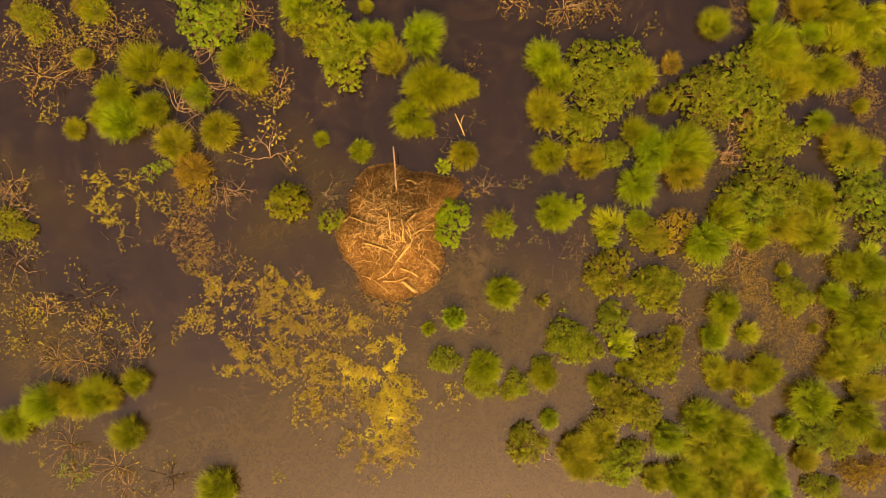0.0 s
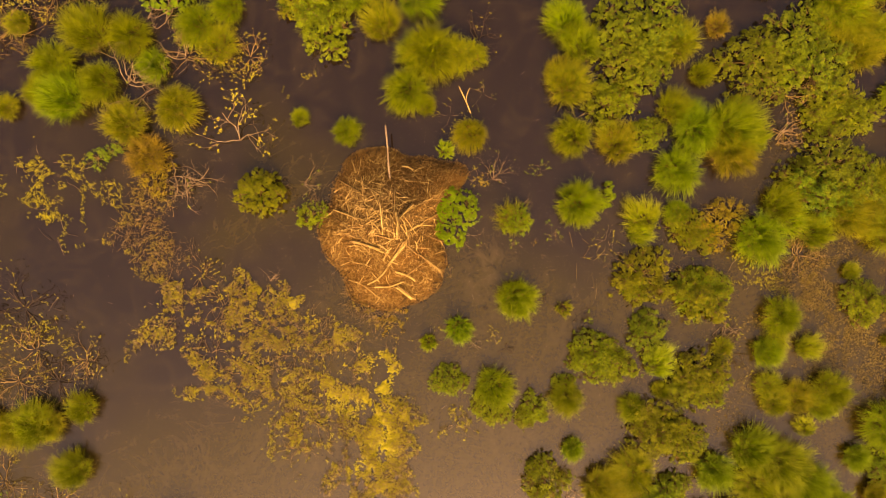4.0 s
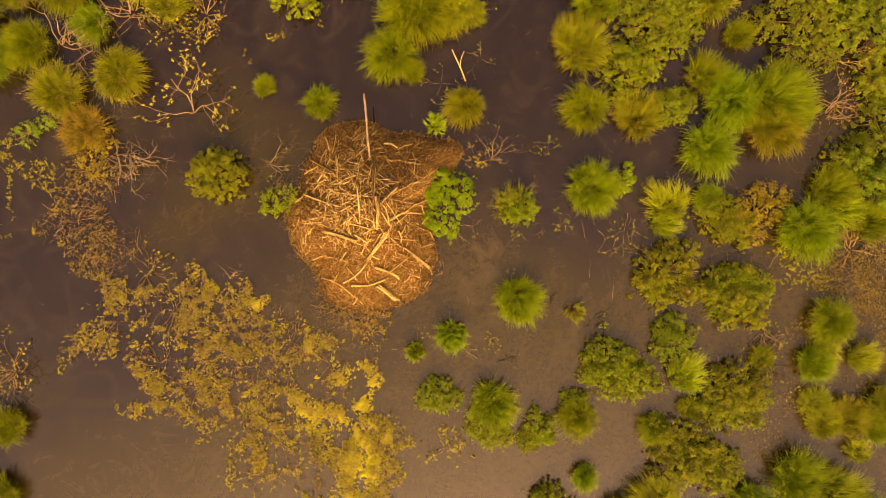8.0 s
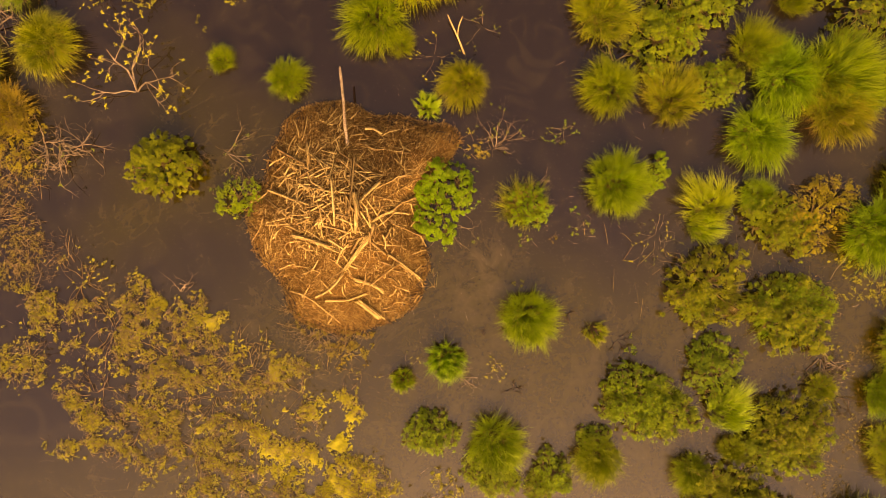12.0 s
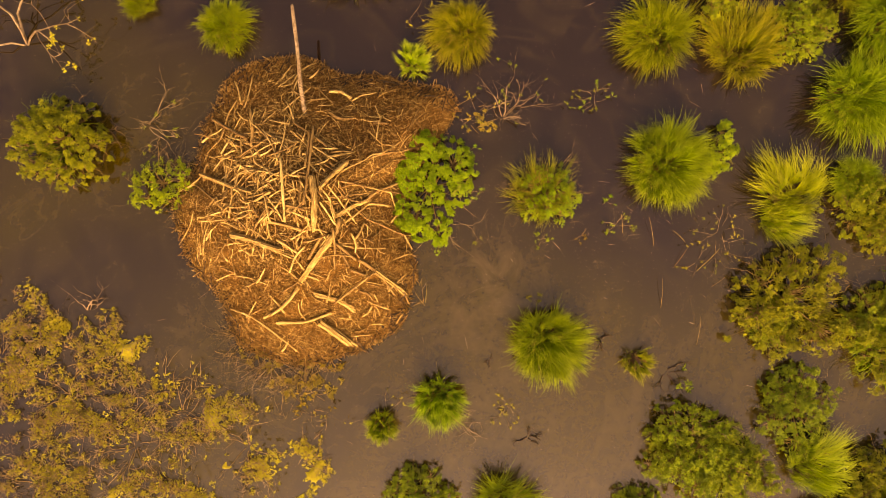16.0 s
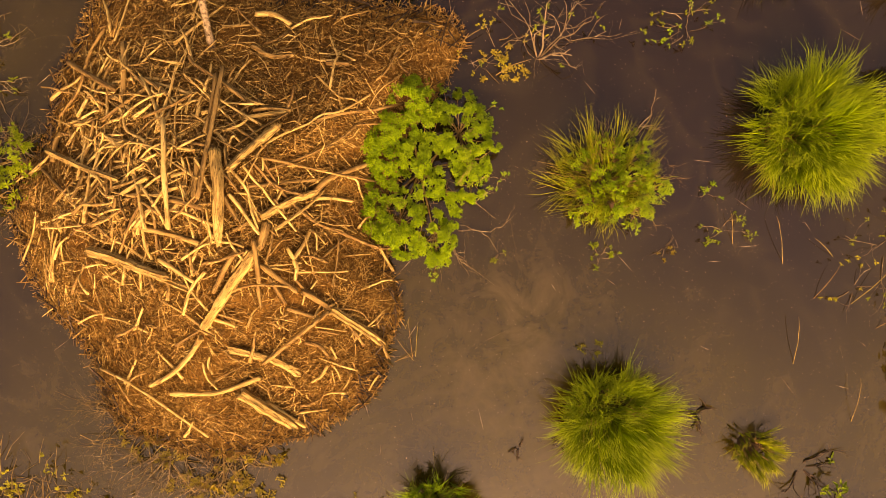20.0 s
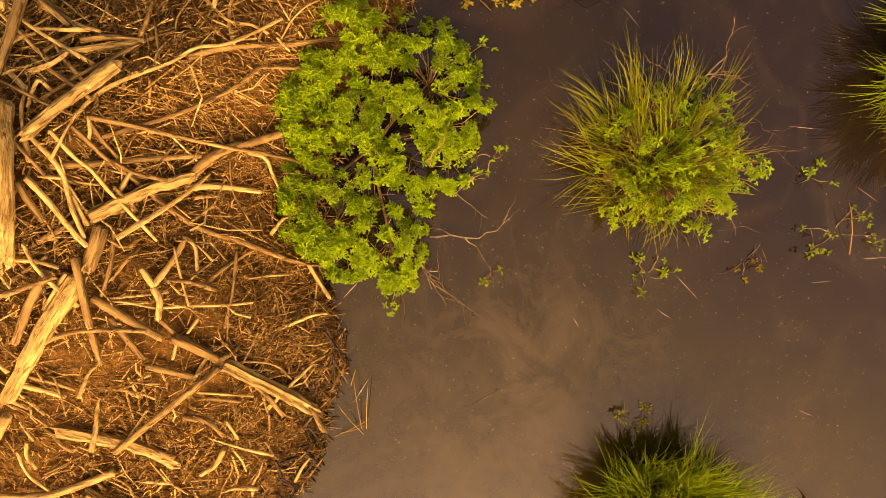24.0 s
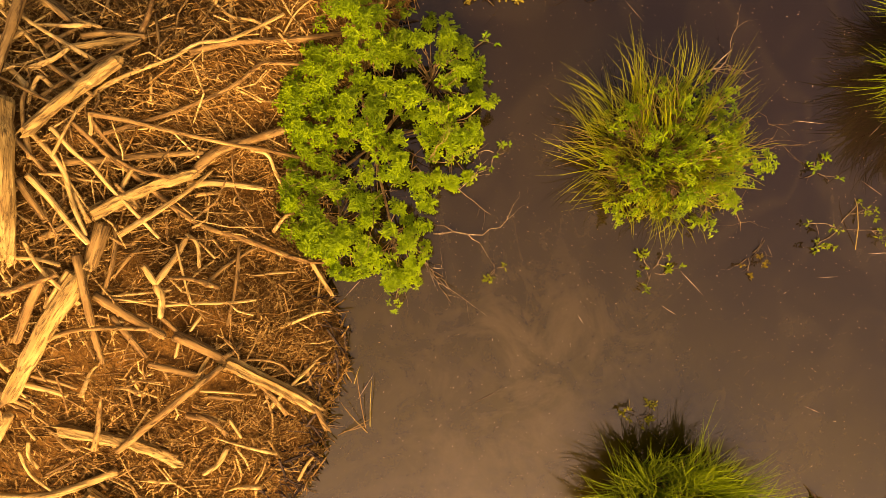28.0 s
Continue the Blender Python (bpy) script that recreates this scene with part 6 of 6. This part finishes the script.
MAT_B = [
    (-2.3, -6.5, 0.61, 0.9),
    (-2.6, -7.1, 0.46, 0.7),
    (-3.1, -5.7, 0.31, 0.6),
    (-2.1, -4.9, 0.23, 0.7),
    (-3.5, -5.0, 0.50, 0.6),
    (-2.8, -5.2, 0.34, 0.5),
    (-1.9, -4.3, 0.27, 0.6),
    (-4.7, -2.4, 0.17, 0.7),
    (-3.4, -3.5, 0.15, 0.5),
    (-2.1, -3.9, 0.19, 0.4),
    (-1.5, -5.7, 0.19, 0.5),
    (-8.0, -2.2, 0.19, 0.4),
    (-4.9, -4.7, 0.19, 0.3),
    (-2.1, -7.8, 0.38, 0.4),
    (-2.5, -4.2, 0.26, 0.5),
    (-4.1, -2.9, 0.2, 0.5),
    (-3.2, -4.1, 0.3, 0.4),
    (-2.0, -5.6, 0.34, 0.6),
]
MAT_LEFT = [
    (-12.1, 1.4, 0.57, 0.4),
    (-11.5, 1.0, 0.76, 0.45),
    (-10.8, 1.1, 0.57, 0.5),
    (-11.3, -0.1, 0.67, 0.4),
    (-11.9, 0.7, 0.57, 0.4),
    (-12.9, 1.0, 0.38, 0.3),
    (-11.0, -0.7, 0.42, 0.35),
    (-12.3, 1.8, 0.48, 0.3),
    (-10.0, 0.7, 0.48, 0.4),
    (-9.6, -0.7, 0.57, 0.25),
    (-14.3, -3.2, 0.76, 0.3),
    (-15.0, -4.0, 0.57, 0.3),
    (-11.6, -3.2, 0.76, 0.3),
    (-13.4, -4.4, 0.76, 0.25),
    (-14.3, -1.1, 0.57, 0.3),
    (-14.7, -2.0, 0.57, 0.3),
    (-14.0, -7.5, 0.76, 0.25),
    (-13.1, -7.1, 0.57, 0.2),
    (-14.2, 4.5, 0.57, 0.3),
    (-13.4, 6.4, 0.86, 0.4),
    (-12.0, 6.8, 0.67, 0.4),
    (-10.9, -5.5, 0.57, 0.15),
    (-6.0, -8.7, 0.27, 0.4),
    (-0.0, -5.8, 0.42, 0.35),
    (1.9, -9.3, 0.19, 0.3),
    (8.3, -1.5, 0.57, 0.45),
    (8.9, -2.1, 0.48, 0.4),
    (8.0, -1.2, 0.38, 0.4),
    (-13.6, 3.7, 0.48, 0.25),
    (-6.1, 4.3, 0.48, 0.3),
    (-7.3, 4.3, 0.48, 0.3),
    (-14.7, -0.3, 0.57, 0.5),
    (-4.6, 3.9, 0.57, 0.12),
    (-2.9, 4.5, 0.48, 0.15),
    (6.2, 6.3, 0.67, 0.12),
    (14.4, -1.6, 0.38, 0.4),
]
MAT_BROWN = [
    (9.9, -1.8, 0.95, 0.55),
    (10.4, -1.2, 0.76, 0.55),
    (9.5, -2.5, 0.67, 0.4),
    (10.8, -2.7, 0.95, 0.5),
    (11.4, -3.9, 1.05, 0.5),
    (11.8, -3.1, 0.76, 0.5),
    (12.0, -4.6, 0.76, 0.45),
    (10.5, -3.9, 0.76, 0.35),
    (8.6, -3.1, 0.67, 0.3),
    (8.4, -4.6, 0.57, 0.3),
    (12.3, 5.6, 0.76, 0.6),
    (13.1, 5.0, 0.86, 0.6),
    (11.9, 6.3, 0.67, 0.5),
    (11.0, 6.9, 0.57, 0.4),
    (13.3, 4.3, 0.57, 0.5),
    (13.0, 6.3, 0.76, 0.4),
    (14.1, -7.9, 0.76, 0.4),
    (13.2, -7.7, 0.76, 0.4),
    (7.8, -5.8, 0.57, 0.2),
    (13.8, 3.9, 0.57, 0.35),
    (9.3, 7.0, 0.57, 0.3),
    (13.0, -8.9, 0.76, 0.4),
    (12.3, -1.2, 0.76, 0.4),
    (13.9, 3.0, 0.57, 0.4),
    (12.9, -3.1, 0.76, 0.4),
]
MAT_STRAW = [
    (-8.6, 0.4, 0.61, 0.5),
    (-8.8, -0.7, 0.76, 0.7),
    (-9.1, -0.1, 0.61, 0.5),
    (-8.3, -1.2, 0.57, 0.6),
    (-8.9, 0.7, 0.46, 0.4),
    (-7.7, -0.9, 0.38, 0.3),
    (-3.9, -3.2, 0.46, 0.3),
    (-4.4, -3.9, 0.65, 0.25),
    (-5.0, -3.2, 0.57, 0.2),
    (-9.6, -0.5, 0.50, 0.3),
    (-2.3, -3.1, 0.31, 0.5),
    (-1.9, -3.5, 0.27, 0.4),
    (4.1, 7.2, 0.50, 0.5),
    (5.0, 7.3, 0.50, 0.5),
    (-12.8, 5.4, 0.76, 0.25),
    (-13.6, 5.7, 0.69, 0.3),
    (9.7, -1.6, 0.69, 0.2),
    (12.9, 5.4, 0.76, 0.25),
]
floating("floating_moss", 701, MOSS, "yellow-green moss floating in ragged mats on the pond", MAT_A, 7000, 0.0165, 0.12, 0.497)
floating("floating_moss", 702, CUSHION, "bright yellow moss floating in thick cushions on the pond", MAT_B, 4600, 0.018, 0.08, 0.405)
floating("floating_weed", 703, MOSS, "sparse yellow-green weed floating in shreds on the pond", MAT_LEFT, 3600, 0.0145, 0.05, 0.485)
floating("floating_weed", 704, RED_WEED, "reddish brown weed floating in a thin speckled sheet between tussocks", MAT_BROWN, 4800, 0.013, 0.03, 0.425)
moss_sheet("moss_carpet", MOSS_SHEET, "torn carpet of yellow-brown moss floating on the pond", MAT_A, 0.87)
moss_sheet("moss_carpet", CUSHION_SHEET, "thick bright yellow moss cushions floating on the pond", MAT_B, 0.78, 0.034, 0.05)
strewn("drift_twig", 705, TWIG, "grey-brown twigs tangled in the floating moss", MAT_A, 420, 0.15, 0.0036, 0.13, "twig", 0.46)
strewn("dead_sedge", 708, STRAW, "brown sedge stalks tangled in the floating moss", MAT_A, 450, 0.12, 0.003, 0.13, cut=0.46)
floating("floating_weed", 709, BROWN_MOSS, "brownish half-dead moss floating in ragged mats", MAT_A, 1000, 0.0165, 0.08, 0.475)
strewn("dead_sedge", 706, TAN_TWIG, "flattened brown dead sedge lying on the water", MAT_STRAW, 230, 0.16, 0.0022)
floating("floating_weed", 713, BROWN_MOSS, "olive-brown weed among flattened dead sedge", MAT_STRAW, 2600, 0.014, 0.05, 0.455)
strewn("drift_twig", 714, TAN_TWIG, "tan twigs among flattened dead sedge", MAT_STRAW, 30, 0.35, 0.005, 0.12, "twig")
strewn("drift_twig", 707, TWIG, "tan twigs lying in shallow water among weed", MAT_LEFT, 7, 0.4, 0.005, 0.09, "twig")


def specks():
    """Seeds, bud scales and bits of straw afloat on open water."""
    rng = np.random.default_rng(81)
    verts, faces = [], []
    for _ in range(11000):
        near = rng.uniform() < 0.65
        x, y = (rng.normal(1.0, 3.2), rng.normal(-0.6, 2.6)) if near else (rng.uniform(-16, 16), rng.uniform(-10, 9))
        if lodge_share(x, y) < 1.03:
            continue
        a, ln = rng.uniform(0, 6.28), (rng.uniform(0.002, 0.006) if rng.uniform() < 0.988 else rng.uniform(0.03, 0.12))
        w = min(0.0025, ln * 0.55)
        dx, dy, px, py = math.cos(a) * ln, math.sin(a) * ln, -math.sin(a) * w, math.cos(a) * w
        b = len(verts)
        verts += [(x - dx, y - dy, 0.003), (x + px, y + py, 0.003), (x + dx, y + dy, 0.003), (x - px, y - py, 0.003), (x, y, 0.003 + w)]
        faces += [(b, b + 1, b + 4), (b + 1, b + 2, b + 4), (b + 2, b + 3, b + 4), (b + 3, b, b + 4)]
    tagged(new("floating_litter", mesh_of("floating_litter", verts, faces, SPECK)), "pale seeds and straw bits afloat on the water", "floating litter", kind="stuff")


specks()


# ---------------------------------------------------------------- weed and stalks round the lodge
LODGE_FOOT = [
    (-2.08, -2.76, 0.45, 0.6), (-2.51, -2.54, 0.3, 0.4), (-1.75, -2.87, 0.3, 0.5),
    (-2.89, -2.43, 0.3, 0.3), (-3.99, -2.87, 0.5, 0.5), (0.63, 1.17, 0.28, 0.5),
]
floating("floating_weed", 711, BROWN_MOSS, "olive-brown weed in shallow water at the foot of the stick heap", LODGE_FOOT, 1500, 0.03, 0.05, 0.46)
strewn("drift_twig", 712, TAN_TWIG, "tan twigs lying in shallow water at the foot of the stick heap", LODGE_FOOT, 46, 0.3, 0.004, 0.1, "twig")


def stalk(x, y, way, long, up=0.25):
    """A thin yellow grass stalk that leans out of the water."""
    root = thing("grass_stalk", x, y, 0, "thin yellow dead grass stalk leaning out of open water", "grass stalk", "stalks in open water")
    w = radians(way)
    dx, dy = math.cos(w) * long, math.sin(w) * long
    verts, faces = [], []
    tube(verts, faces, [(0, 0, -0.02), (dx * 0.5, dy * 0.5, up * long * 0.7), (dx * 0.85, dy * 0.85, up * long), (dx, dy, up * long * 0.9)], [0.003, 0.0027, 0.0022, 0.001], 4)
    part("stem", mesh_of("stem", verts, faces, STRAW), root)


stalk(-0.17, -1.74, 95, 0.42)
stalk(-0.14, -1.76, 125, 0.3)
stalk(-0.38, -1.76, 30, 0.3)
stalk(-0.31, -1.36, 92, 0.25)
stalk(-0.25, -1.45, 70, 0.15)
stalk(3.29, -0.87, 105, 0.5)
stalk(3.77, -0.79, 140, 0.3)
stalk(3.93, -2.36, 88, 0.48)
stalk(-0.15, -1.73, 85, 0.35)
stalk(-0.34, -1.73, 20, 0.2)
stalk(4.12, -1.46, 40, 0.25)
stalk(1.45, -1.63, 95, 0.1)
stalk(0.03, -2.76, 95, 0.2)
stalk(3.39, -1.81, 92, 0.5)
stalk(2.82, -0.68, 100, 0.35)
stalk(3.55, -1.19, 60, 0.4)
stalk(3.89, -1.24, 50, 0.5)


# ---------------------------------------------------------------- dead wood along the bushes
def pale_tangle(x, y, seed, size, turn):
    snag(x, y, seed, size, "pale grey dead branches tangled among the tussocks", 4, 0.6, OLIVE, 4, TWIG, 0.018, 3, turn, 2.6, "dead_branch", "dead shrub", leaf_len=0.05)


pale_tangle(-9.34, 3.83, 831, 1.5, 60)
pale_tangle(-9.01, 3.43, 832, 1.3, -20)
pale_tangle(-8.05, 1.17, 833, 1.1, 10)
pale_tangle(-7.78, 0.97, 834, 0.9, -60)
pale_tangle(-7.65, 4.55, 835, 1.2, 120)
pale_tangle(7.53, -3.07, 836, 0.9, -80)
pale_tangle(8.94, 2.13, 837, 1.0, 40)


def foot_twigs(x, y, seed, size, turn, mat=None):
    snag(x, y, seed, size, "thin bare twigs sprawling over the stick heap's foot", 7, 0.12, None, 0, mat or TAN_TWIG, 0.007, 3, turn, 2.2, "bare_twig", "twig")


foot_twigs(-2.80, -2.14, 841, 0.8, 200)
foot_twigs(-2.70, -2.42, 842, 0.9, 230)
foot_twigs(-2.38, -2.58, 843, 0.8, 280, TWIG)
foot_twigs(-2.90, -1.95, 844, 0.6, 150)
foot_twigs(-2.00, -2.58, 845, 0.7, 270)
foot_twigs(-1.60, -2.53, 846, 0.35, 280, BARK)
foot_twigs(-3.69, -0.22, 847, 0.5, 170)
